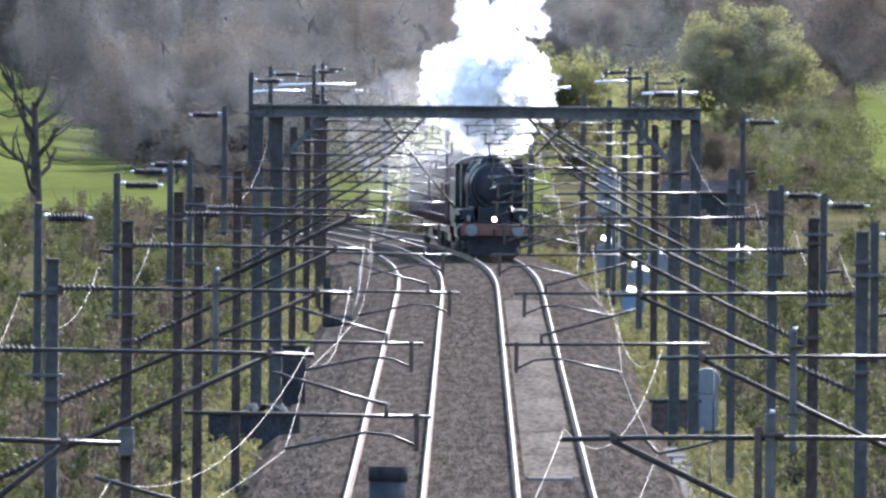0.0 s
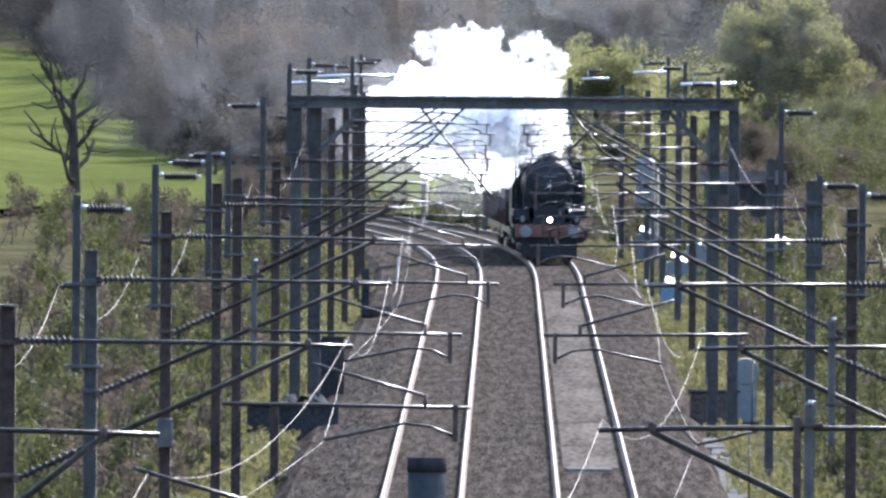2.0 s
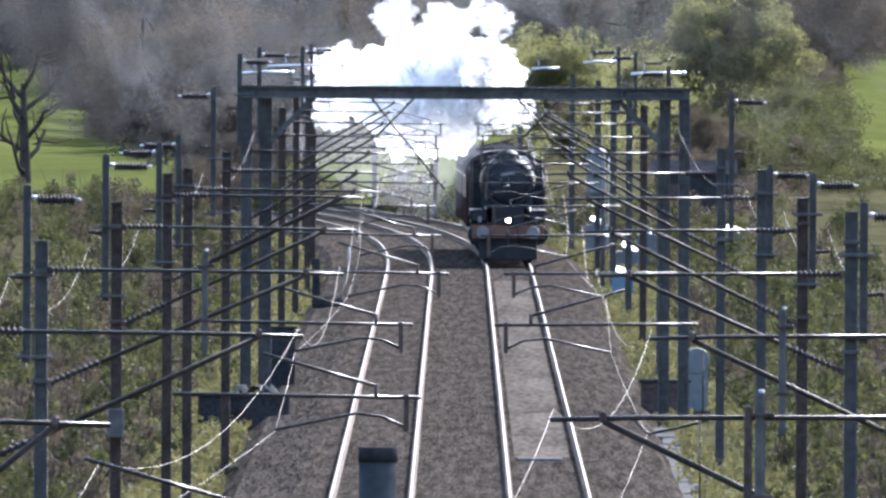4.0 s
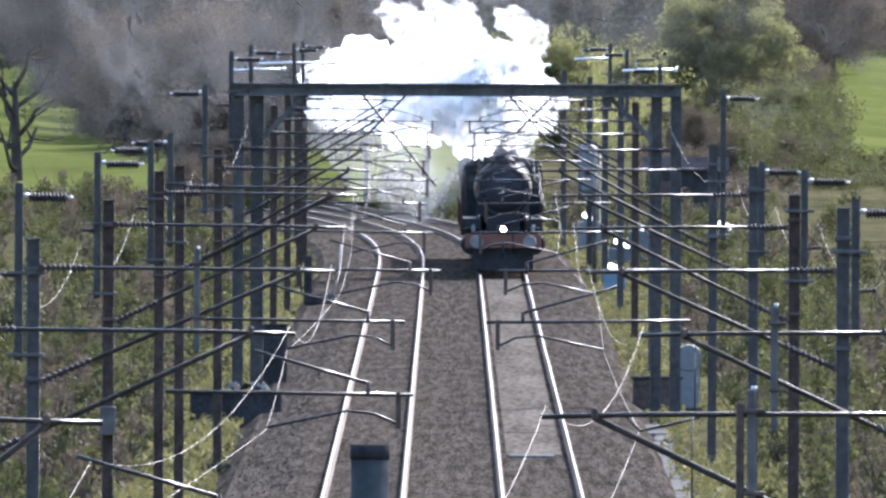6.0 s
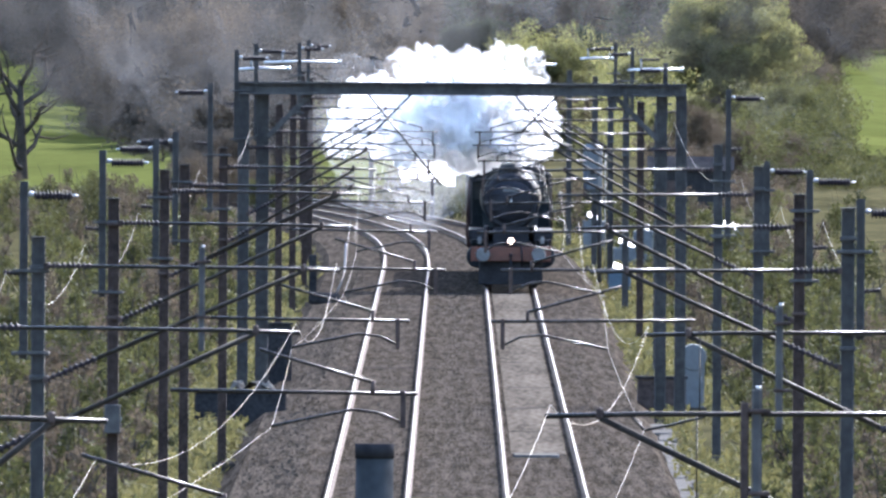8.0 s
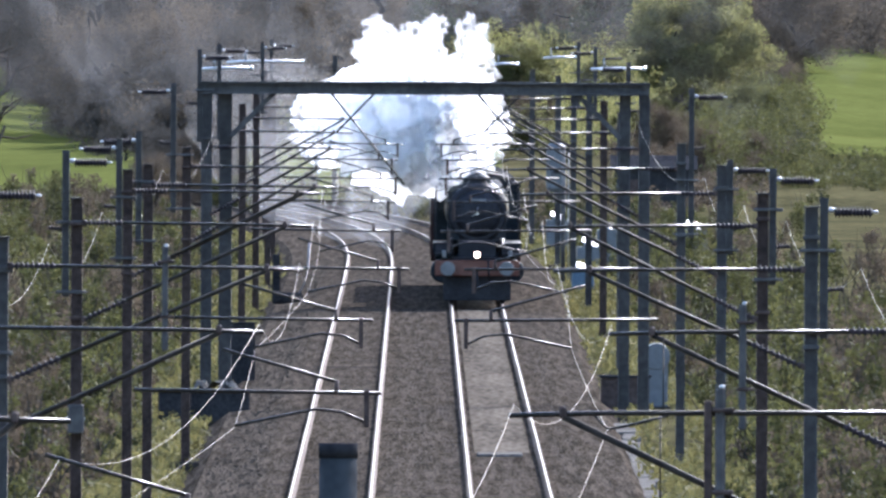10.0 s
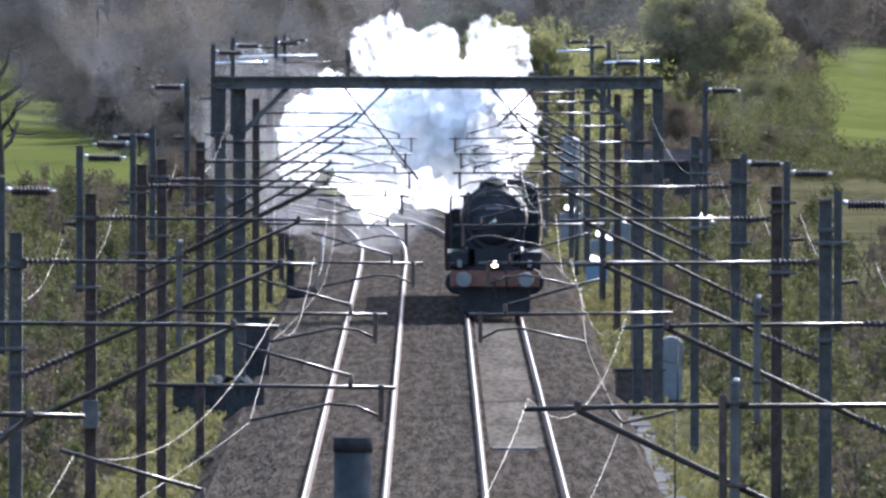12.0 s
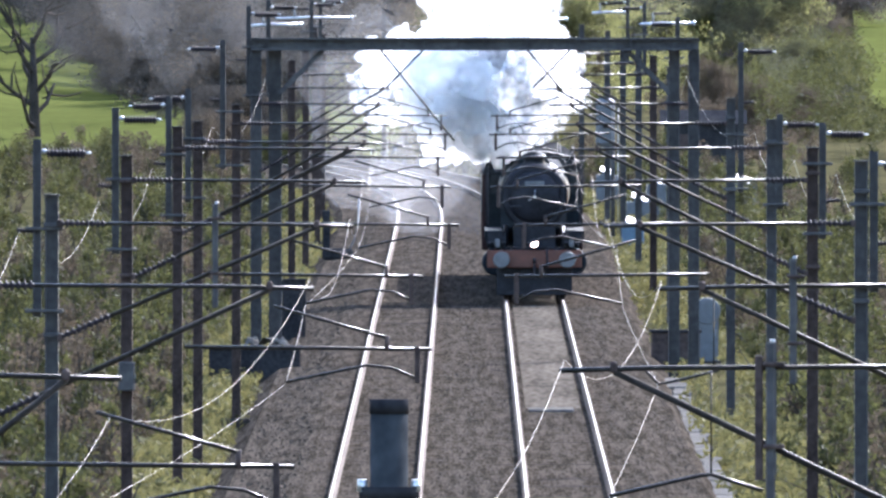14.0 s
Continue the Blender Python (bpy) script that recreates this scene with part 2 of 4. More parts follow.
# ---- ground, formation and tracks ----
def build_ground():
    xs = sorted({*np.arange(-60, 61, 3.0).tolist(), -1500.0, -700.0, -350.0, -180.0, -110.0, 110.0, 180.0, 350.0, 700.0, 1500.0, -80.0, 80.0})
    ys = [-300.0, 0.0, 100.0] + np.arange(150, 1000, 25.0).tolist() + np.arange(1000, 1500, 12.5).tolist() + np.arange(1500, 3000, 60.0).tolist() + [3300.0, 4000.0]
    s = Shape()
    s.v = [(x, y, ground_height(x, y)) for y in ys for x in xs]
    n = len(xs)
    s.f = [(j * n + i, j * n + i + 1, j * n + n + i + 1, j * n + n + i) for j in range(len(ys) - 1) for i in range(n - 1)]
    s.smooth = [True] * len(s.f)
    thing("ground", "rough brown and green scrubby ground beside the railway", "ground", kind="structure", shape=s, mat=GRASS_GROUND)


def swept(profile, ys, mat, name, x0=0.0, shape=None):
    """A profile of (x, z) drawn along the line."""
    s = shape or Shape()
    n, k = len(s.v), len(profile)
    for y in ys:
        s.v += [tuple(on_track(x0 + x, y, z)) for x, z in profile]
    for j in range(len(ys) - 1):
        for i in range(k - 1):
            s.f.append((n + j * k + i, n + j * k + i + 1, n + (j + 1) * k + i + 1, n + (j + 1) * k + i))
            s.smooth.append(False)
    return s


ALONG = np.arange(60, 800, 20.0).tolist() + np.arange(800, 1112, 6.0).tolist()


def build_tracks():
    bed = [(-4.9, -0.75), (-4.3, -0.30), (-3.2, -0.19), (-2.9, -0.17), (-0.4, -0.17), (0.09, -0.178), (0.5, -0.17), (3.0, -0.17), (3.4, -0.19), (4.3, -0.30), (4.9, -0.75)]
    thing("ballast_bed", "grey-brown stone ballast under both tracks", "ballast", kind="structure", shape=swept(bed, ALONG, BALLAST, "ballast_bed"), mat=BALLAST)
    trough = thing("cable_trough", "broken pale concrete cable trough beside the ballast", "trough", kind="structure")
    jog = random.Random(8)
    for y in range(400, 556, 4):
        w = jog.uniform(0.20, 0.42)
        part("slab", Shape().box((4.60 + jog.uniform(-0.07, 0.07) + 0.0012 * (y - 440), y, -0.54 + jog.uniform(-0.02, 0.02)), (w + 0.1, 4.0, 0.2), bevel=0.03), TROUGH, trough)
    head = [(-0.013, -0.003), (-0.008, 0.0), (0.008, 0.0), (0.013, -0.003)]
    web = [(-0.07, -0.16), (-0.07, -0.145), (-0.012, -0.12), (-0.012, -0.045), (-0.036, -0.043), (-0.036, -0.008), (-0.026, -0.004), (0.026, -0.004), (0.036, -0.008), (0.036, -0.043), (0.012, -0.045), (0.012, -0.12), (0.07, -0.145), (0.07, -0.16)]
    for name, x0 in (("left", LEFT), ("right", RIGHT)):
        track = thing("railway_track", "railway track with polished steel rails on ballast", "track", group="railway tracks", kind="structure")
        for side in (-0.7525, 0.7525):
            rail = part("rail", swept(web, ALONG, RAIL_SIDE, "rail", x0 + side), RAIL_SIDE, track, "rusty brown rail web")
            part("rail_head", swept(head, ALONG, RAIL_TOP, "rail_head", x0 + side), RAIL_TOP, rail, "polished bright rail head")
        sleepers = Shape()
        y = 150.0
        while y < 1100:
            a, c = bend_angle(y), on_track(x0, y, -0.204 + random.uniform(-0.012, 0.012))
            sleepers.box((0, 0, 0), (2.5, 0.26, 0.05), Matrix.Translation(c) @ Matrix.Rotation(a, 4, "Z"))
            y += 0.65
        tagged(part("sleepers", sleepers, SLEEPER, track, "concrete sleepers sunk in the ballast"), kind="stuff")
    # worn flat panels between the rails of the right-hand track
    for y0, y1 in ((503, 527.6), (528, 584.6), (585, 622.6), (623, 720.6), (721, 800)):
        slab = Shape().box((0, 0, 0), (1.16, y1 - y0, 0.05), bevel=0.01)
        thing("track_panel", "pale flat panel laid between the rails", "panel", Matrix.Translation((RIGHT, (y0 + y1) / 2, -0.178)), "panels between the rails", "structure", slab, WALKWAY)
    # loose stones give the bed its uneven skin
    rng = np.random.default_rng(5)
    count = 45000
    y = 330 + 520 * rng.random(count) ** 1.25
    x = rng.uniform(-4.2, 4.2, count)
    for c in (LEFT - 0.7525, LEFT + 0.7525, RIGHT - 0.7525, RIGHT + 0.7525):
        keep = np.abs(x - c) > 0.10
        x, y = x[keep], y[keep]
    keep = (np.abs(x - RIGHT) > 0.60) | (rng.random(len(x)) < 0.12)
    x, y = x[keep], y[keep]
    n = len(x)
    r = rng.uniform(0.016, 0.042, n)
    z = -0.178 + r * 0.3 - np.maximum(0, np.abs(x) - 3.2) * 0.11
    c = np.stack([x - 5.2e-7 * np.maximum(0, y - BEND) ** 3, y, z], 1)
    form = np.array([(-1, -0.6, -1), (1, -0.6, -1), (0.25, 0.6, 0.22), (0, 1.8, -0.4)])
    v = c[:, None] + (form[None] + rng.normal(0, 0.3, (n, 4, 3))) * r[:, None, None]
    faces = (np.arange(n)[:, None, None] * 4 + np.array([(0, 1, 2), (1, 3, 2), (0, 2, 3)])[None]).reshape(-1, 3)
    stones = Shape()
    stones.v, stones.f, stones.smooth = v.reshape(-1, 3).tolist(), faces.tolist(), [False] * len(faces)
    thing("ballast_stones", "loose grey and brown ballast stones", "stones", kind="stuff", shape=stones, mat=BALLAST_STONE)


build_ground()
build_tracks()


# ---- overhead line ----
def h_section(s, x, y, z0, z1, w=0.20, d=0.20, t=0.022):
    a, b, h = w / 2, d / 2, t / 2
    outline = [(-a, -b), (-a + t, -b), (-a + t, -h), (a - t, -h), (a - t, -b), (a, -b), (a, b), (a - t, b), (a - t, h), (-a + t, h), (-a + t, b), (-a, b)]
    n = len(s.v)
    s.v += [(x + p, y + q, z) for z in (z0, z1) for p, q in outline]
    s.f += [(n + i, n + (i + 1) % 12, n + 12 + (i + 1) % 12, n + 12 + i) for i in range(12)] + [tuple(n + 11 - i for i in range(12)), tuple(n + 12 + i for i in range(12))]
    s.smooth += [False] * 14
    return s


def insulator(p0, p1, r=0.06, core=0.028, sheds=9):
    """Ribbed porcelain rod from p0 to p1."""
    p0, p1 = Vector(p0), Vector(p1)
    pts, rr = [p0], [core]
    for i in range(sheds):
        for off, rad in ((0.15, core), (0.35, r), (0.5, r * 0.92), (0.62, core)):
            pts.append(p0.lerp(p1, (i + off) / sheds))
            rr.append(rad)
    return Shape().tube(pts + [p1], rr + [core], sides=10)


def overhead_mast(y, x, top, dark=True, width=0.2):
    """An H-section mast on a concrete foot."""
    tone = "rusty brown" if dark else "weathered grey"
    mast = thing("overhead_line_mast", f"{tone} steel mast of the overhead line", "mast", Matrix.Translation((x, y, 0)), "overhead line masts")
    g = ground_height(x, y)
    part("post", h_section(Shape(), 0, 0, g - 0.05, top, width, width), MAST_DARK if dark else MAST_GREY, mast)
    part("foot", Shape().box((0, 0, g + 0.08), (0.6, 0.6, 0.3), bevel=0.04), SLEEPER, mast, "concrete foot")
    part("cap", Shape().box((0, 0, top + 0.012), (width + 0.03, width + 0.03, 0.02)), MAST_GREY, mast)
    for z in (top - 1.9, top - 0.4):
        part("clamp", Shape().box((0, -width / 2 - 0.02, z), (width + 0.05, 0.03, 0.06), bevel=0.01), MAST_DARK if dark else MAST_GREY, mast)
    return mast


def cantilever(y, xm, arm_end, reg_end=None, arm_z=5.74, reg_z=5.05, base_z=4.13, steady=None):
    """A bracket from the mast at xm: top tube, sloping strut, registration tube, drop and steady arm. side: -1 when the mast is to the left."""
    d = 1 if arm_end > xm else -1
    arm = thing("cantilever", "galvanised tubular cantilever carrying the overhead wires", "cantilever", Matrix.Translation((xm, y, 0)), "cantilevers")
    at = lambda x, z, dy=0.0: Vector((x - xm, dy, z))
    x0 = xm + d * 0.12
    part("top_tube", Shape().tube([at(x0 + d * 0.62, arm_z), at(arm_end - d * 0.9, arm_z - 0.015), at(arm_end, arm_z - 0.04)], 0.024), TUBE, arm)
    part("top_insulator", insulator(at(x0, arm_z), at(x0 + d * 0.62, arm_z)), PORCELAIN, arm, "brown ribbed insulator")
    strut_end = arm_end - d * 0.5
    p, q = at(x0, base_z), at(strut_end, arm_z - 0.05)
    k = 0.75 / (q - p).length
    part("strut", Shape().tube([p.lerp(q, k), q], 0.030), STRUT, arm, "sloping strut")
    part("strut_insulator", insulator(p, p.lerp(q, k), 0.058), PORCELAIN, arm, "brown ribbed insulator")
    part("wire_clamp", Shape().box(at(strut_end, arm_z - 0.01), (0.07, 0.08, 0.11), bevel=0.02), MAST_DARK, arm)
    for z in (arm_z, base_z):
        part("mast_bracket", Shape().box(at(x0 - d * 0.01, z), (0.06, 0.14, 0.09), bevel=0.01), MAST_DARK, arm)
    if reg_end is not None:
        start = p.lerp(q, min(0.95, max(0.35, (abs(reg_end - xm) - 2.9) / abs(strut_end - x0))))
        start = Vector((start.x, 0, reg_z))
        part("registration_tube", Shape().tube([start, at(reg_end, reg_z - 0.03)], 0.022), TUBE, arm)
        part("stay", Shape().tube([start + Vector((d * 1.0, 0, 0.46)), at(reg_end - d * 0.5, reg_z + 0.10)], 0.019), TUBE, arm)
        part("stay_drop", Shape().tube([at(reg_end - d * 0.5, reg_z + 0.12), at(reg_end - d * 0.5, reg_z - 0.05)], 0.026), MAST_DARK, arm)
        part("drop_bracket", Shape().box(at(reg_end - d * 0.16, reg_z - 0.2), (0.06, 0.05, 0.42), bevel=0.01), MAST_DARK, arm)
        sx = steady if steady is not None else reg_end - d * 0.75
        part("steady_arm", Shape().tube([at(reg_end - d * 0.16, reg_z - 0.36), at(sx + d * 0.3, reg_z - 0.24), at(sx, reg_z - 0.21), at(sx - d * 0.9, reg_z - 0.40)], 0.017), TUBE, arm, "bent steady arm")
    return arm


def plate_on_mast(y, x, z):
    b = thing("mast_box", "light grey metal box fixed on a mast", "box", Matrix.Translation((x, y - 0.22, z)))
    part("body", Shape().box((0, 0, 0), (0.26, 0.16, 0.46), bevel=0.02), MAST_GREY, b)
    part("strap", Shape().box((0, 0.09, 0), (0.3, 0.06, 0.06)), STEEL, b)


def mast_extension(y, x, top, bottom, d, xm):
    """A slim grey post bolted to the side of the mast at xm, with one ribbed insulator near its top and a short one for the return wire."""
    post = thing("mast_extension", "slim grey steel post bolted to a mast, with a ribbed insulator", "mast extension", Matrix.Translation((x, y, 0)), "mast extensions")
    out = 1 if x > xm else -1
    ins_z = top - 0.20
    part("post", h_section(Shape(), 0, 0, bottom, top, 0.115, 0.12, 0.018), MAST_GREY, post)
    part("insulator", insulator((d * 0.14, 0, ins_z), (d * 0.66, 0, ins_z), 0.085, 0.045, 10), PORCELAIN, post, "dark glossy ribbed insulator")
    part("near_fitting", Shape().tube([(d * (0.05 + k * 0.025), 0, ins_z + 0.03) for k in range(5)], [0.012, 0.034, 0.038, 0.034, 0.012], sides=12), PALE_TOP, post, "bright metal end fitting")
    part("far_fitting", Shape().tube([(d * (0.66 + k * 0.02), 0, ins_z + 0.01) for k in range(5)], [0.008, 0.017, 0.018, 0.017, 0.008], sides=12), PALE_TOP, post, "bright metal end fitting")
    for z in (bottom + 0.08, bottom + 1.2):
        part("clamp", Shape().box(((xm - x) / 2, -0.03, z), (abs(xm - x) + 0.32, 0.16, 0.05), bevel=0.01), MAST_GREY, post)
    part("return_insulator", insulator((out * 0.05, 0, top - 1.26), (out * 0.28, 0, top - 1.24), 0.045, 0.025, 5), PORCELAIN, post, "small dark insulator of the return wire")
    return post


def hung_wire(points, sag, radius=0.010, steps=12, name="overhead_wire", label="thin dull copper overhead wire", mat=None):
    """Wire hung from point to point, with a sag in each span."""
    s = Shape()
    pts = []
    for a, b in zip(points[:-1], points[1:]):
        a, b = Vector(a), Vector(b)
        for i in range(steps):
            u = i / steps
            pts.append(a.lerp(b, u) - Vector((0, 0, sag * 4 * u * (1 - u))))
    pts.append(Vector(points[-1]))
    s.tube(pts, radius, sides=6)
    return thing(name, label, "wire", shape=s, mat=mat or DULL_WIRE, group="overhead wires")


# one structure each: distance, mast side offset, arm end, registration end, steady point
STRUCTURES_LEFT = (
    (218, -5.60, -3.10, -1.55, -2.3), (273, -5.60, -1.72, -0.40, -1.14), (331, -5.66, -1.55, -0.60, -1.3), (389, -5.45, -1.62, -0.13, -0.85),
    (447, -5.33, -1.70, -0.30, -0.9), (460, -5.10, -1.45, None, None), (505, -4.80, -1.60, -0.45, -1.1), (563, -4.89, -1.55, -0.35, -1.2),
    (621, -4.9, -1.65, -0.5, -1.1), (679, -4.9, -1.6, -0.4, -1.2), (737, -4.9, -1.6, -0.5, -1.1), (795, -4.9, -1.6, -0.4, -1.2), (853, -5.0, -1.7, -0.5, -1.3), (911, -5.0, -1.7, -0.5, -1.3))
STRUCTURES_RIGHT = (
    (222, 5.60, 0.84, None, None), (273, 5.60, 2.14, None, None), (331, 5.37, 1.85, 0.51, 1.21), (389, 5.53, 1.95, 0.75, 1.5),
    (447, 5.60, 1.9, 0.42, 1.1), (505, 5.48, 1.8, 0.6, 1.4), (563, 5.23, 1.9, 0.5, 1.2),
    (621, 5.2, 1.8, 0.6, 1.4), (679, 5.2, 1.9, 0.5, 1.3), (737, 5.2, 1.8, 0.6, 1.4), (795, 5.1, 1.8, 0.5, 1.3), (853, 5.0, 1.7, 0.5, 1.3), (911, 5.0, 1.7, 0.5, 1.3), (969, 5.0, 1.7, 0.5, 1.3), (1027, 5.0, 1.7, 0.5, 1.3), (1060, 5.0, 1.7, 0.5, 1.3))


# foot of the strut on the mast, where it is not the usual one
STRUT_FEET = {(222, -1): 3.72, (273, -1): 4.36, (331, -1): 4.42, (389, -1): 4.25, (447, -1): 4.25}
# posts bolted to the masts: distance, side offset, top, bottom, way of the insulator, the mast's offset
EXTENSIONS = (
    (331, -5.86, 6.89, 4.47, 1, -5.66), (389, -5.63, 6.90, 4.55, 1, -5.45), (447, -5.49, 6.70, 4.42, -1, -5.33), (460, -5.28, 6.75, 4.60, -1, -5.10), (505, -5.08, 7.48, 4.78, -1, -4.80),
    (563, -5.06, 8.00, 5.85, 1, -4.89), (621, -5.08, 7.98, 5.50, 1, -4.90), (737, -4.72, 7.71, 5.50, 1, -4.90), (795, -4.80, 7.63, 5.40, 1, -4.90),
    (331, 5.54, 6.72, 4.80, 1, 5.37), (389, 5.69, 6.66, 4.80, 1, 5.53), (447, 5.75, 6.36, 4.62, 1, 5.60), (505, 5.69, 7.42, 4.30, 1, 5.48),
    (621, 5.38, 7.55, 5.30, -1, 5.20), (737, 5.38, 7.60, 5.40, -1, 5.20), (795, 5.25, 7.60, 5.40, -1, 5.10))


def vertical_tube(y, x, top, bottom, brown=None):
    """An upright tube clamped across a cantilever's top tube and strut."""
    t = thing("cantilever_upright", "grey steel upright clamped across a cantilever", "upright", Matrix.Translation((x, y - 0.22, 0)), "cantilever uprights")
    part("tube", Shape().box((0, 0, (top + bottom) / 2), (0.085, 0.08, top - bottom), bevel=0.018), MAST_GREY, t)
    if brown:
        part("brown_bar", Shape().box((-0.105, 0.03, (brown[0] + brown[1]) / 2), (0.075, 0.07, brown[0] - brown[1]), bevel=0.012), MAST_DARK, t, "rusty brown bar bolted beside the tube")
    for z in (top - 0.20, top - 0.95):
        part("clamp", Shape().box((0.03, -0.02, z), (0.20, 0.10, 0.04), bevel=0.01), MAST_DARK, t)
    part("bolt", Shape().tube([(0.02, 0, top), (0.02, 0, top + 0.03)], 0.025), PALE_TOP, t, "bright bolt head")


def build_overhead():
    for rows, d in ((STRUCTURES_LEFT, 1), (STRUCTURES_RIGHT, -1)):
        if d > 0:
            messenger, contact = [(-4.0, 160, 5.6), (-3.2, 218, 5.36)], [(-3.9, 160, 4.5)]
        else:
            messenger, contact = [(-0.6, 160, 5.6)], [(0.9, 165, 4.5), (1.3, 222, 4.55), (2.15, 273, 4.63)]
        for y, xm, end, reg, steady in rows:
            shift = -bend(y)
            dark = (d > 0 and y != 331) or (d < 0 and y in (389, 679))
            if y != 563:
                overhead_mast(y, xm + shift, 6.12 if d > 0 else (6.58 if y == 331 else 6.25), dark, 0.185 if y < 600 else 0.2)
            cantilever(y - 0.12, xm + shift, end + shift, None if reg is None else reg + shift, steady=None if steady is None else steady + shift, reg_z=4.94 if y == 218 else 5.05, base_z=STRUT_FEET.get((y, d), 4.19))
            if y != 218:
                messenger.append((end - d * 0.05 + shift, y - 0.1, 5.80))
            if reg is not None:
                contact.append((steady - d * 0.9 + shift, y - 0.1, 4.63))
        hung_wire(messenger, 0.55, 0.0018, mat=WIRE, label="thin bright overhead wire")
        hung_wire(contact, 0.05, 0.0017, mat=WIRE, label="thin bright contact wire")
    for row in EXTENSIONS:
        mast_extension(*row)
    for points, sag in ((((273, -6.2, 5.65), (331, -6.10, 5.64), (389, -5.90, 5.40), (447, -5.80, 5.35), (505, -5.30, 5.66), (563, -4.67, 6.31), (621, -4.75, 6.2)), 0.70),
                        (((273, 6.2, 5.75), (331, 6.05, 5.75), (389, 5.91, 5.82), (447, 6.01, 5.52), (505, 5.97, 5.54), (563, 5.08, 6.38), (621, 5.2, 6.3)), 0.62)):
        hung_wire([(x, y, z) for y, x, z in points], sag, 0.0022, mat=WIRE, label="slack bright return wire between the masts")
    vertical_tube(222, 2.77, 5.96, 4.20, (5.84, 4.70))
    vertical_tube(273, 3.66, 6.04, 4.63)
    vertical_tube(331, -3.43, 6.01, 4.59)
    arm = thing("steady_arm", "straight galvanised steady arm hung beside the overhead wire", "steady arm", Matrix.Translation((2.15, 272.8, 4.63)))
    part("tube", Shape().tube([(-0.16, 0, 0.17), (0, 0, 0), (0.30, 0, 0.06), (0.68, 0, 0.16)], 0.018), TUBE, arm)
    part("hanger", Shape().tube([(0.62, 0, 0.15), (0.62, 0, 1.05)], 0.007), TUBE, arm, "thin hanger wire")

    plate_on_mast(389, -5.45, 2.6)
    # the nearest steady arm on the right hangs alone from its wire
    arm = thing("steady_arm", "bent galvanised steady arm hung from the overhead wire", "steady arm", Matrix.Translation((2.23, 222, 4.75)))
    part("tube", Shape().tube([(-0.93, 0, -0.20), (-0.1, 0, -0.01), (0, 0, 0), (0.47, 0, -0.15)], 0.019), TUBE, arm)
    part("hanger", Shape().tube([(0, 0, 0), (0, 0, 0.99)], 0.008), TUBE, arm, "thin hanger wire")


def build_portal():
    y = 563.0
    portal = thing("portal_gantry", "grey steel portal gantry spanning both tracks", "gantry", Matrix.Translation((0, y, 0)))
    outline = [(-0.17, 6.970), (0.17, 6.970), (0.17, 7.020), (0.03, 7.020), (0.03, 7.220), (0.17, 7.220), (0.17, 7.270), (-0.17, 7.270), (-0.17, 7.220), (-0.03, 7.220), (-0.03, 7.020), (-0.17, 7.020)]
    beam = Shape()
    beam.v = [(x, a, b) for x in (-5.01, 5.37) for a, b in outline]
    beam.f = [(i, (i + 1) % 12, 12 + (i + 1) % 12, 12 + i) for i in range(12)] + [tuple(reversed(range(12))), tuple(range(12, 24))]
    beam.smooth = [False] * 14
    part("beam", beam, MAST_GREY, portal, "long dark grey girder")
    for x in (-4.89, -4.45, 4.80, 5.25):
        w = 0.26 if abs(x) > 4.6 else 0.3
        part("post", h_section(Shape(), x, 0.32 if abs(x) in (4.45, 4.80) else 0, ground_height(x, y) - 0.05, 6.975, w, w, 0.03), MAST_GREY, portal)
    for x, d in ((-4.45, 1), (4.80, -1)):
        part("knee_brace", Shape().box((0, 0, 0), (1.5, 0.12, 0.12), Matrix.Translation((x + d * 0.62, 0.1, 6.5)) @ Matrix.Rotation(-d * radians(45), 4, "Y")), MAST_GREY, portal, "sloping knee brace")
    for x, across, fall in ((-2.0, 1.7, 2.1), (1.4, 0.85, 1.0)):
        part("hanger", Shape().tube([(x, -0.1, 6.98), (x + across, -0.1, 6.98 - fall)], 0.026).tube([(x + 0.98, -0.14, 6.98), (x + 0.12, -0.14, 6.10)], 0.026), TUBE, portal, "crossed tubular wire hanger")
    for x in np.linspace(-4.6, 5.0, 9):
        part("stiffener", Shape().box((float(x), -0.1, 7.12), (0.025, 0.12, 0.20)), MAST_GREY, portal)
    # bright crossarms on the tall poles beyond the portal
    for x0, x1, yy, z in ((-5.52, -4.25, 621, 7.32), (-5.81, -3.50, 737, 7.09), (4.83, 6.33, 679, 7.14), (4.09, 5.16, 795, 7.07), (2.6, 3.5, 853, 6.64)):
        arm = thing("crossarm", "pale galvanised crossarm with an insulator, fixed to a mast", "crossarm", Matrix.Translation((x0, yy + 0.3, z)), "crossarms")
        w = x1 - x0
        part("bar", Shape().tube([(0, 0, 0), (w * 0.4, 0, 0.035), (w, 0, 0.03)], 0.04), PALE_TOP, arm)
        part("insulator", insulator((w * 0.25, 0, 0.30), (w * 0.25 + 0.5, 0, 0.30)), PORCELAIN, arm, "dark ribbed insulator")
        part("bracket", Shape().tube([(w * 0.25, 0, 0), (w * 0.25, 0, 0.32)], 0.03), STEEL, arm)
        part("end_cap", Shape().tube([(w - 0.06, 0, 0.03), (w + 0.05, 0, 0.03)], 0.06), PALE_TOP, arm, "bright end fitting")


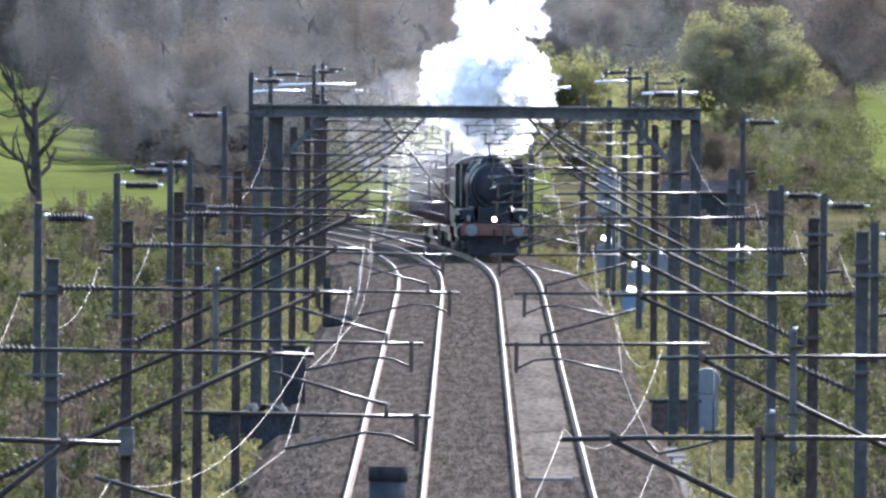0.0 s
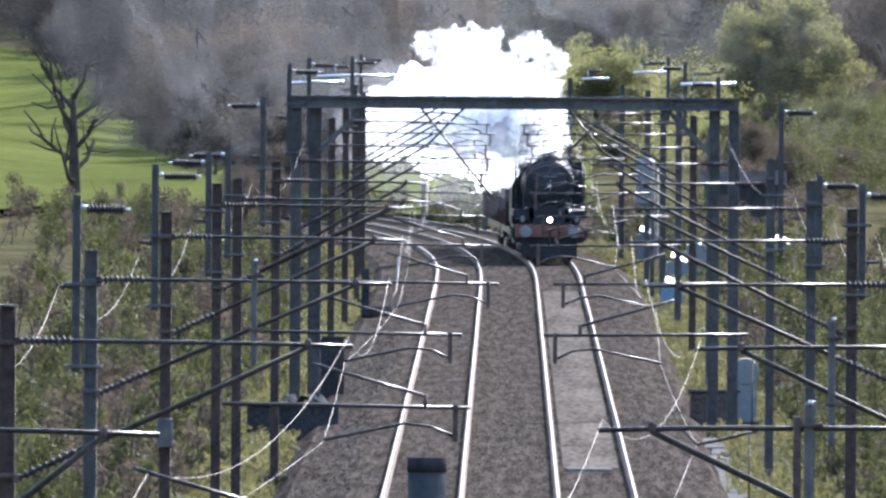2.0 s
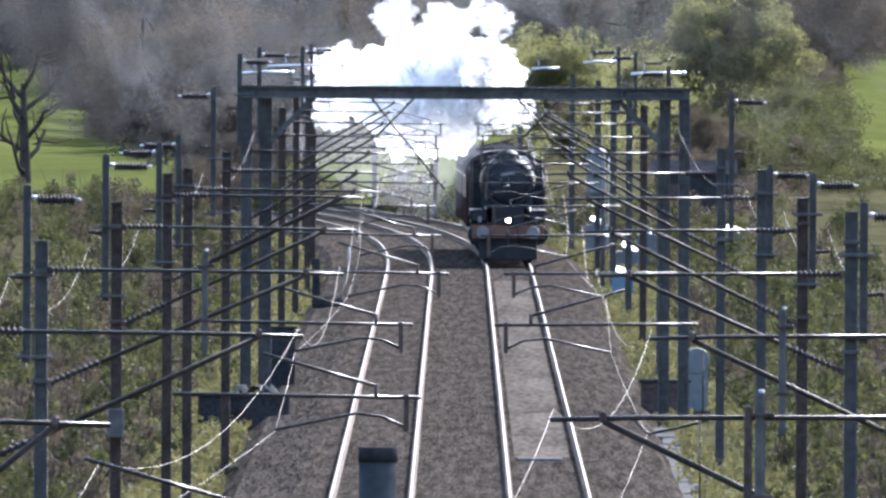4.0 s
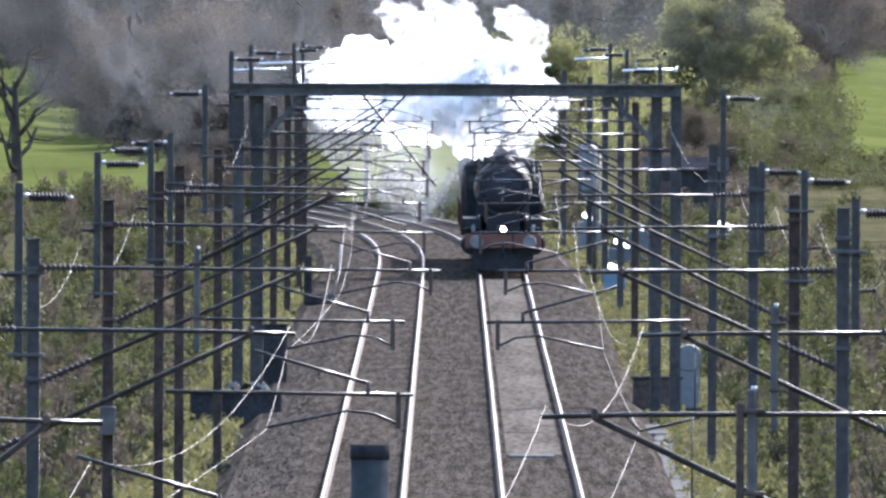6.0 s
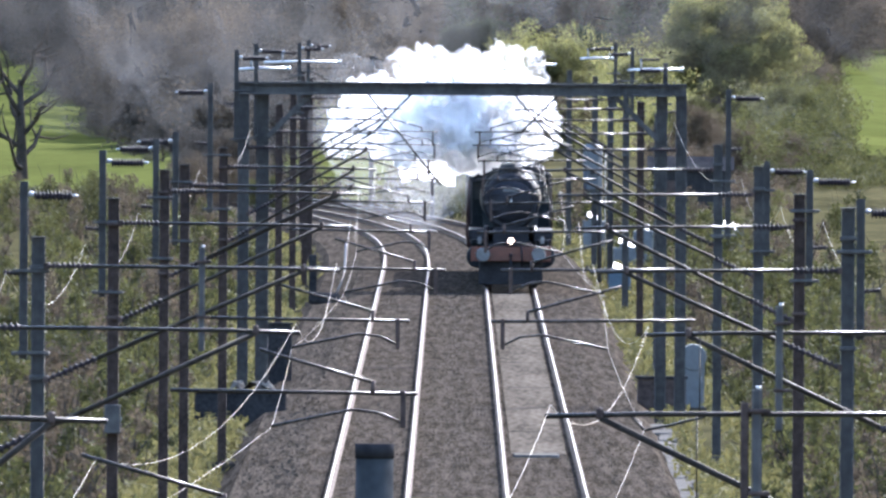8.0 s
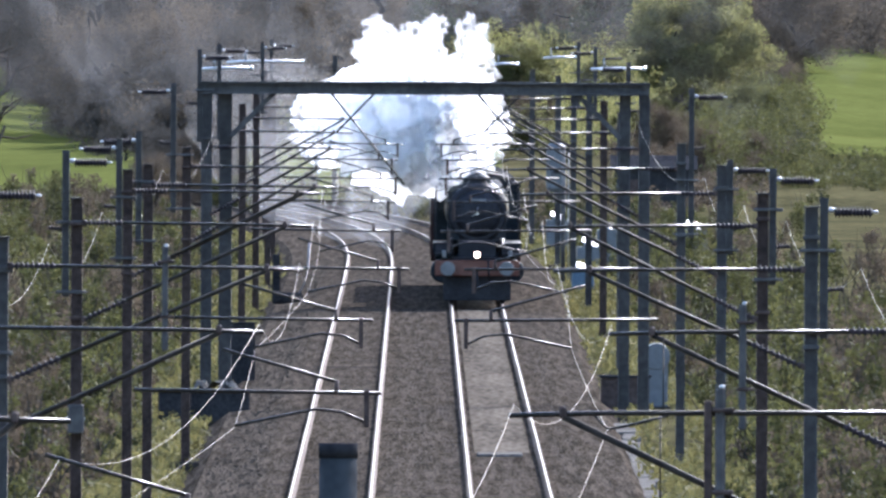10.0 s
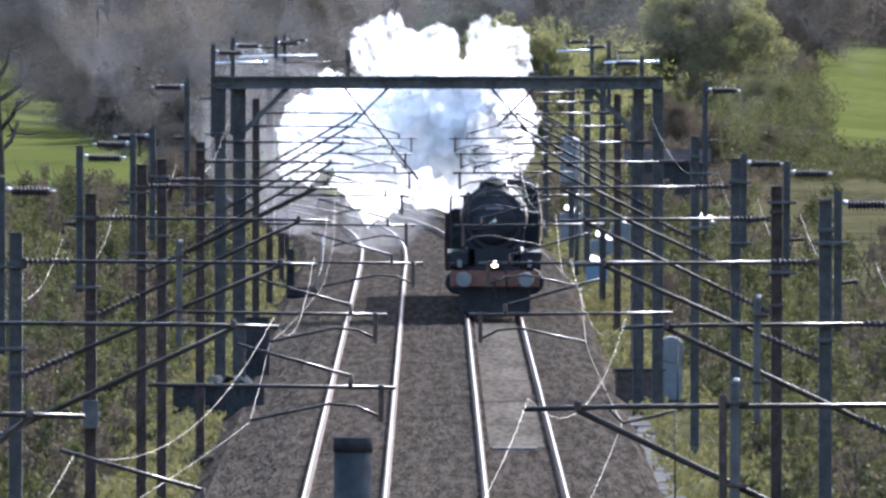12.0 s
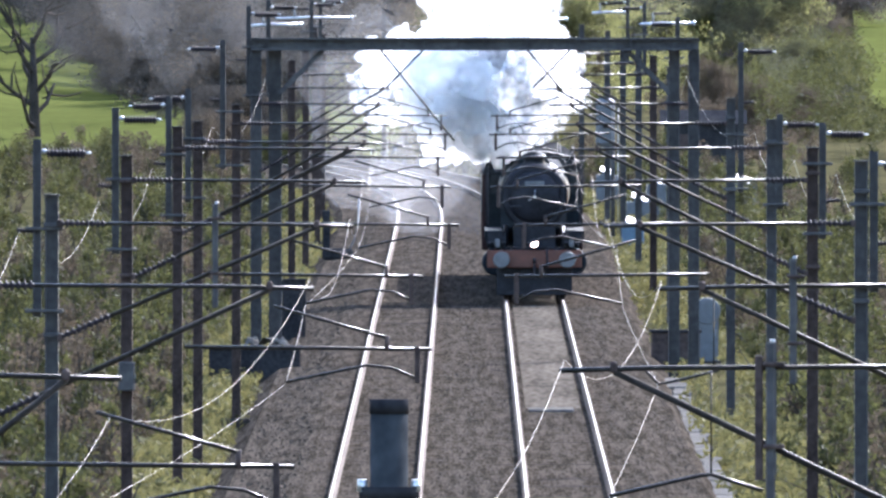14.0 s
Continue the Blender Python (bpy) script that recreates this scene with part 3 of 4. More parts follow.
def build_lineside():
    g = ground_height(5.76, 583)
    box = thing("lineside_cabinet", "tall pale grey steel equipment cabinet with a domed top", "cabinet", Matrix.Translation((5.76, 583, g)))
    part("body", Shape().box((0, 0, 0.62), (0.54, 0.5, 1.40), bevel=0.02), CABINET, box)
    leaf = part("door", Shape().box((0, -0.256, 0.66), (0.46, 0.02, 1.16), bevel=0.005), CABINET, box)
    part("lid", Shape().tube([(0.0, y, 1.28) for y in (-0.29, -0.28, 0.28, 0.29)], [0.30, 0.32, 0.32, 0.30], sides=28), CABINET, box, "domed lid")
    part("plinth", Shape().box((0, 0, 0.02), (0.66, 0.56, 0.12)), SLEEPER, box)
    part("handle", Shape().box((0.2, -0.275, 0.75), (0.03, 0.03, 0.16), bevel=0.008), STEEL, leaf, "steel handle")
    # low dark equipment housing on the left
    g = ground_height(-4.9, 560)
    shed = thing("equipment_housing", "low black tarred equipment housing under a crumpled pale cover", "housing", Matrix.Translation((-4.88, 558, g)))
    part("body", Shape().box((0, 0, 0.38), (2.1, 1.3, 0.80), bevel=0.03), DARK_SHED, shed)
    part("lid", Shape().box((0, 0, 0.81), (2.2, 1.4, 0.06), bevel=0.02), DARK_SHED, shed)
    cover, fold = Shape(), random.Random(4)
    nx, ny = 14, 6
    cover.v = [(-0.25 + 1.05 * i / nx, -0.62 + 0.8 * j / ny, 0.86 + fold.uniform(0.0, 0.20) * (0 < i < nx)) for j in range(ny + 1) for i in range(nx + 1)]
    cover.f = [(j * (nx + 1) + i, j * (nx + 1) + i + 1, (j + 1) * (nx + 1) + i + 1, (j + 1) * (nx + 1) + i) for j in range(ny) for i in range(nx)]
    cover.smooth = [False] * len(cover.f)
    part("cover", cover, TROUGH, shed, "crumpled pale shiny cover sheet")
    # narrow dark cabinet standing behind the low housing
    g = ground_height(-4.25, 600)
    tall = thing("equipment_cabinet", "narrow black equipment cabinet beside the track", "cabinet", Matrix.Translation((-4.3, 600, g)))
    part("body", Shape().box((0, 0, 0.85), (0.62, 0.5, 1.75), bevel=0.03), DARK_SHED, tall)
    part("door", Shape().box((0, -0.26, 0.9), (0.5, 0.03, 1.4), bevel=0.008), DARK_SHED, tall)
    part("lid", Shape().box((0, 0, 1.75), (0.70, 0.58, 0.05), bevel=0.015), DARK_SHED, tall)
    g = ground_height(4.95, 577)
    shed = thing("equipment_housing", "low dark brown equipment housing beside the cabinet", "housing", Matrix.Translation((4.95, 577, g)))
    part("body", Shape().box((0, 0, 0.42), (1.15, 1.1, 0.86), bevel=0.03), MAST_DARK, shed)
    part("lid", Shape().box((0, 0, 0.87), (1.25, 1.2, 0.06), bevel=0.02), DARK_SHED, shed)
    # black machine with a bent pipe at the left-hand shoulder
    machine = thing("point_machine", "black low track machine with a bent pale pipe", "machine", Matrix.Translation((-3.95, 741, -0.28)))
    part("body", Shape().box((0, 0, 0.17), (0.95, 1.2, 0.36), bevel=0.10), DARK_SHED, machine)
    part("post", Shape().box((-0.35, 0.6, 0.75), (0.24, 0.24, 1.5), bevel=0.03), DARK_SHED, machine)
    part("pipe", Shape().tube([(0.35, 0, 0.3), (0.5, 0, 0.6), (0.62, 0, 1.1), (0.66, 0, 1.9)], 0.022), STEEL, machine, "bent pale pipe")
    # dark hut beyond the right-hand masts
    g = ground_height(10.3, 1060)
    hut = thing("relay_hut", "dark lineside hut with a low pitched roof", "hut", Matrix.Translation((10.3, 1060, g)))
    part("wall", Shape().box((0, 0, 1.25), (3.4, 3, 2.6), bevel=0.03), DARK_SHED, hut)
    roof = Shape()
    roof.face([(-1.9, -1.7, 2.5), (1.9, -1.7, 2.5), (1.9, 0, 3.1), (-1.9, 0, 3.1)]).face([(-1.9, 0, 3.1), (1.9, 0, 3.1), (1.9, 1.7, 2.5), (-1.9, 1.7, 2.5)])
    roof.face([(-1.9, -1.7, 2.5), (-1.9, 0, 3.1), (-1.9, 1.7, 2.5)]).face([(1.9, -1.7, 2.5), (1.9, 1.7, 2.5), (1.9, 0, 3.1)]).face([(-1.9, -1.7, 2.5), (-1.9, 1.7, 2.5), (1.9, 1.7, 2.5), (1.9, -1.7, 2.5)])
    part("roof", roof, DARK_SHED, hut)
    part("door", Shape().box((-0.7, -1.51, 1.05), (0.9, 0.05, 2.0)), MAST_DARK, hut)
    # small boxes with bright lids and a blue cabinet along the right-hand cess
    for x, y, h, w, mat, name in ((5.2, 905, 1.30, 0.8, CABINET, "grey"), (6.7, 860, 1.45, 0.7, CABINET, "grey"), (9.8, 860, 1.75, 0.9, CABINET, "grey"), (6.1, 858, 0.85, 0.95, CABINET, "grey"), (5.37, 787, 0.8, 0.72, BLUE_PAINT, "blue")):
        g = ground_height(x, y)
        b = thing("lineside_box", f"{name} lineside box with a pale sunlit lid", "box", Matrix.Translation((x, y, g)), "lineside boxes")
        part("body", Shape().box((0, 0, h / 2 - 0.02), (w, 0.6, h), bevel=0.02), mat, b)
        part("lid", Shape().box((0, 0, 0), (w * 0.62, 0.45, 0.04), bevel=0.015), PALE_TOP, b, "pale shiny sloping lid", Matrix.Translation((0, 0, h + 0.14)) @ Euler((radians(22), radians(20), 0)).to_matrix().to_4x4())
        part("lid_support", Shape().box((0, 0.1, h + 0.04), (w * 0.5, 0.3, 0.14)), mat, b)
    # capped post close to the camera
    post = thing("capped_post", "thick grey round post with a dark flat cap", "post", Matrix.Translation((-0.321, 100, 0)))
    part("tube", Shape().tube([(0, 0, -0.25), (0, 0, 7.72)], 0.078, sides=24), POST_PAINT, post)
    part("cap", Shape().tube([(0, 0, 7.72), (0, 0, 7.78)], 0.081, sides=24), DARK_SHED, post, "dark cap")
    part("collar", Shape().tube([(0, 0, 7.37), (0, 0, 7.42)], 0.125, sides=24), DARK_SHED, post, "dark wide collar")
    for x in (-0.11, 0.11):
        part("bolt", Shape().tube([(x, -0.03, 7.40), (x, -0.03, 7.45)], 0.02), PALE_TOP, post, "bright bolt")
    # signal head on its own post at the right-hand cess
    g = ground_height(4.75, 800)
    sig = thing("signal", "grey back of a colour-light signal head on a post", "signal", Matrix.Translation((4.55, 800, 0)))
    part("post", Shape().tube([(0.25, 0.1, g - 0.05), (0.25, 0.1, 4.2)], 0.08, sides=12), MAST_GREY, sig)
    part("head", Shape().box((0, 0, 3.45), (0.62, 0.35, 1.60), bevel=0.12), CABINET, sig, "blue-grey signal head")
    part("hood", Shape().tube([(0, -0.18, 3.35), (0, -0.34, 3.35)], 0.09, sides=14), DARK_SHED, sig, "small dark hood")
    part("ladder", Shape().tube([(0.42, 0.1, g), (0.42, 0.1, 4.0)], 0.02).tube([(0.62, 0.1, g), (0.62, 0.1, 4.0)], 0.02), STEEL, sig, "thin steel ladder")
    # worn pale end of the panels between the rails
    ramp = thing("panel_end", "pale worn concrete end of the track panels", "panel end", Matrix.Translation((RIGHT - 0.05, 501.5, -0.165)))
    part("block", Shape().box((0, 0, 0), (0.95, 2.2, 0.09), bevel=0.03), TROUGH, ramp)


build_overhead()
build_portal()
build_lineside()


# ---- plants ----
def leaf_mesh(name, rng, centres, radii, count, size, mat, flat=0.8, long=1.5):
    """Many small leaves strewn through clumps, denser towards their skins."""
    centres, radii = np.array(centres), np.array(radii)
    weight = radii ** 2 / (radii ** 2).sum()
    pick = rng.choice(len(centres), count, p=weight)
    d = rng.normal(size=(count, 3))
    d /= np.linalg.norm(d, axis=1)[:, None]
    d[:, 2] *= flat
    c = centres[pick] + d * (radii[pick] * rng.random(count) ** 0.45)[:, None]
    a = rng.normal(size=(count, 3))
    a /= np.linalg.norm(a, axis=1)[:, None]
    b = np.cross(a, rng.normal(size=(count, 3)))
    b /= np.linalg.norm(b, axis=1)[:, None]
    sz = size * rng.uniform(0.6, 1.4, count)[:, None]
    v = np.stack([c - a * sz * long, c + b * sz * 0.6, c + a * sz * long, c - b * sz * 0.6], 1).reshape(-1, 3)
    me = bpy.data.meshes.new(name)
    me.from_pydata(v.tolist(), [], np.arange(count * 4).reshape(-1, 4).tolist())
    me.materials.append(mat)
    me.update()
    return me


def limbs(rng, height, spread, forks=4, thick=0.16, rise=0.15, low=0.5):
    """Trunk and forked limbs of a tree; gives the trunk, the limbs and the limbs' tips."""
    trunk, boughs, tips = Shape(), Shape(), []
    top = Vector((rng.normal(0, 0.25), rng.normal(0, 0.25), height * low))
    trunk.tube([(0, 0, -0.3), (0.02, 0, 0.2), top * 0.5, top], [thick * 1.4, thick, thick * 0.75, thick * 0.4], sides=8)

    def grow(p, way, length, r, level):
        mid = p + way * length * 0.5 + Vector(rng.normal(0, 0.06 * length, 3))
        end = p + way * length + Vector(rng.normal(0, 0.08 * length, 3))
        boughs.tube([p, mid, end], [r, r * 0.75, r * 0.45], sides=5 if level < 2 else 3, caps=False)
        tips.append((end, length))
        if level < forks:
            for _ in range(3 if level < 2 else 2):
                w = (way + Vector(rng.normal(0, 0.55, 3)) + Vector((0, 0, 0.12))).normalized()
                grow(p.lerp(end, rng.uniform(0.55, 1.0)), w, length * rng.uniform(0.55, 0.8), r * 0.55, level + 1)

    for i in range(9):
        a = i * 2.4 + rng.normal(0, 0.3)
        h = rise + (1 - rise) * (i + 0.5) / 9
        way = Vector((math.cos(a) * spread, math.sin(a) * spread, 0.25 + 0.9 * h)).normalized()
        grow(top * h, way, height * rng.uniform(0.20, 0.30), thick * 0.45, 1)
    return trunk, boughs, tips


def tree(name, label, seed, height, spread, leaf, leaves, size, clump, forks=3, thick=0.16, dome=None):
    """dome: half width and height of a full round crown, filled with extra clumps."""
    rng = np.random.default_rng(seed)
    trunk, boughs, tips = limbs(rng, height, spread, forks, thick)
    t = thing(name, label, "tree", group="trees on the hillside")
    part("trunk", trunk, BARK, t)
    part("bough", boughs, BARK, t)
    centres = [tuple(p) for p, _ in tips]
    if dome:
        for _ in range(70):
            d = rng.normal(size=3)
            d /= np.linalg.norm(d)
            k = rng.uniform(0.55, 0.95)
            centres.append((d[0] * dome[0] * k, d[1] * dome[0] * k, dome[1] * (0.52 + 0.45 * d[2] * k)))
    crown = new("crown", leaf_mesh("crown", rng, centres, [clump * rng.uniform(0.5, 1.35) for _ in centres], leaves, size, leaf))
    crown.parent = t
    return t


def set_on_ground(ob, x, y, turn=0.0, size=1.0, sink=0.0, copy=True):
    m = pose(x, y, ground_height(x, y) - sink, 0, 0, turn) @ Matrix.Scale(size, 4)
    if copy:
        return copy_thing(ob, m)
    ob.matrix_basis = m
    return ob


def build_meadow(name, label, x0, x1, y0, y1):
    s = Shape()
    nx, ny = 24, 40
    for j in range(ny + 1):
        y = y0 + (y1 - y0) * j / ny
        for i in range(nx + 1):
            x = x0(y) + (x1(y) - x0(y)) * i / nx
            s.v.append((x, y, ground_height(x, y) + 0.40))
    s.f = [(j * (nx + 1) + i, j * (nx + 1) + i + 1, (j + 1) * (nx + 1) + i + 1, (j + 1) * (nx + 1) + i) for j in range(ny) for i in range(nx)]
    s.smooth = [True] * len(s.f)
    thing(name, label, "meadow", kind="structure", shape=s, mat=MEADOW)


def scrub_bank(name, label, seed, x_of, y0, y1, count, tall, mat, leaves, size):
    """A stretch of scrub: many clumps of twigs and leaves along the line."""
    rng = np.random.default_rng(seed)
    centres, radii, stems = [], [], Shape()
    for _ in range(count):
        y = rng.uniform(y0, y1)
        x = x_of(rng, y)
        g = ground_height(x, y)
        h = tall * rng.uniform(0.35, 1.15) * min(1.0, 0.35 + (abs(x + bend(y)) - 5.8) * 0.18)
        r = rng.uniform(0.45, 0.95) * max(0.5, h * 0.42)
        centres.append((x, y, g + h * 0.55))
        radii.append(r)
        centres.append((x + rng.normal(0, 0.4), y + rng.normal(0, 0.5), g + h * 0.95))
        radii.append(r * 0.6)
        for _ in range(2):
            a = Vector((x + rng.normal(0, 0.2), y, g - 0.1))
            b = Vector((x + rng.normal(0, 0.5), y + rng.normal(0, 0.4), g + h * 1.15))
            stems.tube([a, a.lerp(b, 0.5) + Vector((rng.normal(0, 0.12), 0, 0)), b], [0.03, 0.02, 0.006], sides=3, caps=False)
    bank = new(name, leaf_mesh(name, rng, centres, radii, leaves, size, mat, 1.0))
    tagged(bank, label, "scrub", kind="stuff")
    part("stems", stems, TWIG, bank, "thin bare stems")


def far_growth(name, label, seed, px0, px1, y_of, count, tall, mat, leaves, size):
    """Growth that covers the far slope: clumps standing on the ground between two lines of sight."""
    rng = np.random.default_rng(seed)
    centres, radii = [], []
    for _ in range(count):
        px = rng.uniform(px0, px1)
        y = y_of(rng, px)
        x = (px - 829) * y / FOCAL
        h = tall * rng.uniform(0.3, 1.1)
        g = ground_height(x, y)
        for k in range(3):
            centres.append((x + rng.normal(0, 0.5), y + rng.normal(0, 1.0), g + h * (0.25 + 0.33 * k)))
            radii.append(rng.uniform(0.25, 0.42) * tall * (0.55, 0.5, 0.36)[k] + 0.15)
    tagged(new(name, leaf_mesh(name, rng, centres, radii, leaves, size, mat, 1.0)), label, "woodland", kind="stuff")


def build_plants():
    low = lambda px: max(1500 - 1.15 * px, 1165)
    far_growth("wood_growth_left", "grey-brown leafless growth covering the wooded slope", 51, -120, 700, lambda r, px: low(px) + abs(r.normal(0, 260)), 800, 5.5, TWIG, 90000, 0.07)
    far_growth("wood_growth_brown", "brown budding growth in the wooded slope", 52, -120, 720, lambda r, px: low(px) + abs(r.normal(0, 200)), 350, 4.5, BUSH_BROWN, 50000, 0.07)
    far_growth("wood_growth_dark", "dark growth of the wood behind the line", 53, 560, 1720, lambda r, px: 1500 + abs(r.normal(0, 230)), 650, 6.0, LEAF_DARK, 110000, 0.08)
    far_growth("wood_growth_middle", "grey leafless growth behind the line", 57, 500, 1500, lambda r, px: 1480 + abs(r.normal(0, 200)), 400, 5.0, TWIG, 50000, 0.07)
    far_growth("young_growth", "yellow-green young growth on the slope", 54, 930, 1240, lambda r, px: r.uniform(1190, 1480), 330, 2.6, LEAF_YELLOW, 60000, 0.06)
    far_growth("bush_growth", "olive green bushes below the round tree", 55, 1340, 1505, lambda r, px: r.uniform(1150, 1280), 230, 2.9, BUSH_GREEN, 60000, 0.06)
    far_growth("hedge_upright", "olive hedge at the edge of the far meadow", 60, 1430, 1508, lambda r, px: r.uniform(1235, 1300), 130, 3.2, BUSH_GREEN, 32000, 0.06)
    far_growth("hedge_low", "low hedge along the foot of the far meadow", 61, 1490, 1700, lambda r, px: r.uniform(1150, 1205), 150, 1.3, BUSH_GREEN, 16000, 0.06)
    far_growth("low_brown_growth", "low red-brown growth below the round tree", 56, 1180, 1420, lambda r, px: r.uniform(1120, 1220), 160, 1.5, BUSH_BROWN, 30000, 0.055)
    far_growth("brown_growth_right", "brown budding trees beside the far meadow", 58, 1420, 1720, lambda r, px: 1455 + abs(r.normal(0, 70)), 170, 5.0, BUSH_BROWN, 50000, 0.07)
    build_meadow("meadow_left", "bright green spring meadow on the hillside", lambda y: -60.0, lambda y: -11.0 - (y - 1110) * 0.02, 1112, 1500)
    build_meadow("field_middle", "pale green field beyond the bend", lambda y: -11.0, lambda y: 4.0, 1120, 1330)
    build_meadow("meadow_right", "bright green spring meadow beyond the trees", lambda y: 0.0159 * y, lambda y: 60.0, 1225, 1500)
    left = lambda rng, y: -bend(y) - 6.4 - abs(rng.normal(0, 4.2))
    right = lambda rng, y: -bend(y) + 6.6 + abs(rng.normal(0, 4.2))
    scrub_bank("scrub_left", "green and yellow scrub along the railway bank", 11, left, 330, 1050, 620, 1.9, BUSH_GREEN, 170000, 0.052)
    scrub_bank("brown_scrub_left", "leafless brown scrub along the railway bank", 12, left, 330, 1100, 240, 2.0, BUSH_BROWN, 75000, 0.045)
    scrub_bank("scrub_right", "green and yellow scrub along the railway bank", 13, right, 330, 1100, 620, 1.9, BUSH_GREEN, 170000, 0.052)
    scrub_bank("brown_scrub_right", "leafless brown scrub along the railway bank", 14, right, 330, 1150, 240, 2.0, BUSH_BROWN, 75000, 0.045)
    # grass on the shoulders
    rng = np.random.default_rng(21)
    c, r = [], []
    for _ in range(3600):
        y = rng.uniform(400, 1000)
        x = (4.9 + abs(rng.normal(0, 1.6))) * rng.choice((-1, 1)) - bend(y)
        if 5.2 < x < 6.3 and 520 < y < 590:
            continue
        c.append((x, y, ground_height(x, y) + 0.10))
        r.append(rng.uniform(0.25, 0.6))
    tagged(new("dry_grass", leaf_mesh("dry_grass", rng, c, r, 130000, 0.055, GRASS_BLADES, 0.6, 2.2)), "tufts of dry yellow grass beside the ballast", "grass", kind="stuff")
    # trees
    willow = tree("willow_tree", "round yellow-green tree in young leaf", 31, 8.0, 1.0, LEAF_YELLOW, 60000, 0.06, 0.8, dome=(4.4, 8.2))
    bare = tree("bare_tree", "leafless grey-brown tree with fine twigs", 32, 9.5, 0.8, TWIG, 20000, 0.05, 1.1, 4)
    bare_b = tree("bare_tree", "leafless grey-brown tree with fine twigs", 33, 8.0, 1.1, TWIG, 20000, 0.05, 1.0, 4)
    dark = tree("dark_tree", "dark green tree at the edge of the wood", 34, 9.0, 0.9, LEAF_DARK, 36000, 0.07, 1.0, dome=(3.2, 9.0))
    fresh = tree("fresh_tree", "tree in thin fresh green leaf", 35, 8.0, 0.9, BUSH_GREEN, 34000, 0.06, 0.9, dome=(3.6, 8.0))
    brown = tree("budding_tree", "tree with brown buds on dense twigs", 36, 8.0, 0.9, BUSH_BROWN, 30000, 0.055, 1.0, 4, dome=(3.4, 8.0))
    snag = tree("bare_tree", "dark leafless tree standing before the meadow", 37, 9.0, 0.9, TWIG, 500, 0.03, 0.8, 2, 0.26)
    kinds = {"w": willow, "b": bare, "c": bare_b, "d": dark, "f": fresh, "n": brown, "s": snag}
    used = set()

    def stand(k, px, y, size=1.0, turn=0.0, sink=0.1):
        """px: how far across the view, in steps of 1/43000 of the distance from the line's vanishing point at 829."""
        x = (px - 829) * y / FOCAL
        set_on_ground(kinds[k], x, y, turn, size, sink, copy=k in used)
        used.add(k)

    rng = np.random.default_rng(41)
    for k, px, y, size in (("w", 1322, 1290, 0.98), ("s", 64, 1140, 1.15), ("f", 1010, 1250, 0.62), ("f", 940, 1290, 0.5), ("n", 1480, 1420, 0.95), ("n", 1540, 1500, 0.9),
                           ("f", 1150, 1290, 0.7), ("d", 1590, 1520, 0.62), ("f", 1420, 1230, 0.75), ("n", 1260, 1180, 0.42), ("n", 1330, 1160, 0.36), ("f", 1462, 1200, 0.6), ("d", 1560, 1800, 1.2)):
        stand(k, px, y, size, rng.uniform(0, 360))
    # the grey wood on the left slope; its lower edge falls towards the line
    for k in range(120):
        px = rng.uniform(-120, 720)
        y = max(1490 - 1.15 * px, 1170 if px < 560 else 1360) + 15 + abs(rng.normal(0, 230))
        stand("bcnbc"[k % 5], px, y, rng.uniform(0.6, 1.1), rng.uniform(0, 360))
    # undergrowth along the wood's lower edge
    for k in range(60):
        px = rng.uniform(-60, 560)
        stand("cbcbn"[k % 5], px, max(1500 - 1.15 * px, 1165) + rng.uniform(0, 60), rng.uniform(0.3, 0.6), rng.uniform(0, 360))
    # the dark wood behind the middle and the right
    for k in range(85):
        px = rng.uniform(520, 1700)
        y = (1560 if px < 1480 else 1750) + abs(rng.normal(0, 260))
        stand("dbdcn"[k % 5], px, y, rng.uniform(0.8, 1.25), rng.uniform(0, 360))
    for k in range(70):
        px = rng.uniform(560, 1640)
        stand("dnfdn"[k % 5], px, (1470 if px < 1400 else 1465) + rng.uniform(0, 130), rng.uniform(0.4, 0.75), rng.uniform(0, 360))
    # young green growth on the right slope
    for k in range(40):
        px = rng.uniform(900, 1500)
        stand("fnfcf"[k % 5], px, rng.uniform(1150, 1420), rng.uniform(0.22, 0.5), rng.uniform(0, 360))
    # thin growth at the foot of the left meadow
    for k in range(26):
        stand("nfcb"[k % 4], rng.uniform(330, 520), rng.uniform(1020, 1110), rng.uniform(0.22, 0.45), rng.uniform(0, 360))


build_plants()


# ---- the train; each vehicle has its front at y = 0 and faces -y ----
def wheel(name, r, parent, x, y):
    s = Shape().tube([(x - 0.065, 0, 0), (x + 0.065, 0, 0)], r, sides=24)
    n = 12
    for i in range(n):
        a = 2 * math.pi * i / n
        s.tube([(x * 1.02, 0, 0), (x * 1.02 + math.copysign(0.07, x), math.cos(a) * r * 0.85, math.sin(a) * r * 0.85)], 0.03, sides=4)
    return s


def wheelset(parent, y, r):
    s = wheel("w", r, parent, -0.75, y)
    s2 = wheel("w", r, parent, 0.75, y)
    n = len(s.v)
    s.v += s2.v
    s.f += [tuple(n + i for i in f) for f in s2.f]
    s.smooth += s2.smooth
    s.tube([(-0.75, 0, 0), (0.75, 0, 0)], 0.08)
    return part("wheelset", s, LOCO_BLACK, parent, at=Matrix.Translation((0, y, r)))


def barrel(points, sides=32):
    """A round body along y from rows of (y, radius, height of its axis)."""
    s = Shape()
    s.tube([(0, y, z) for y, r, z in points], [r for y, r, z in points], sides=sides)
    return s


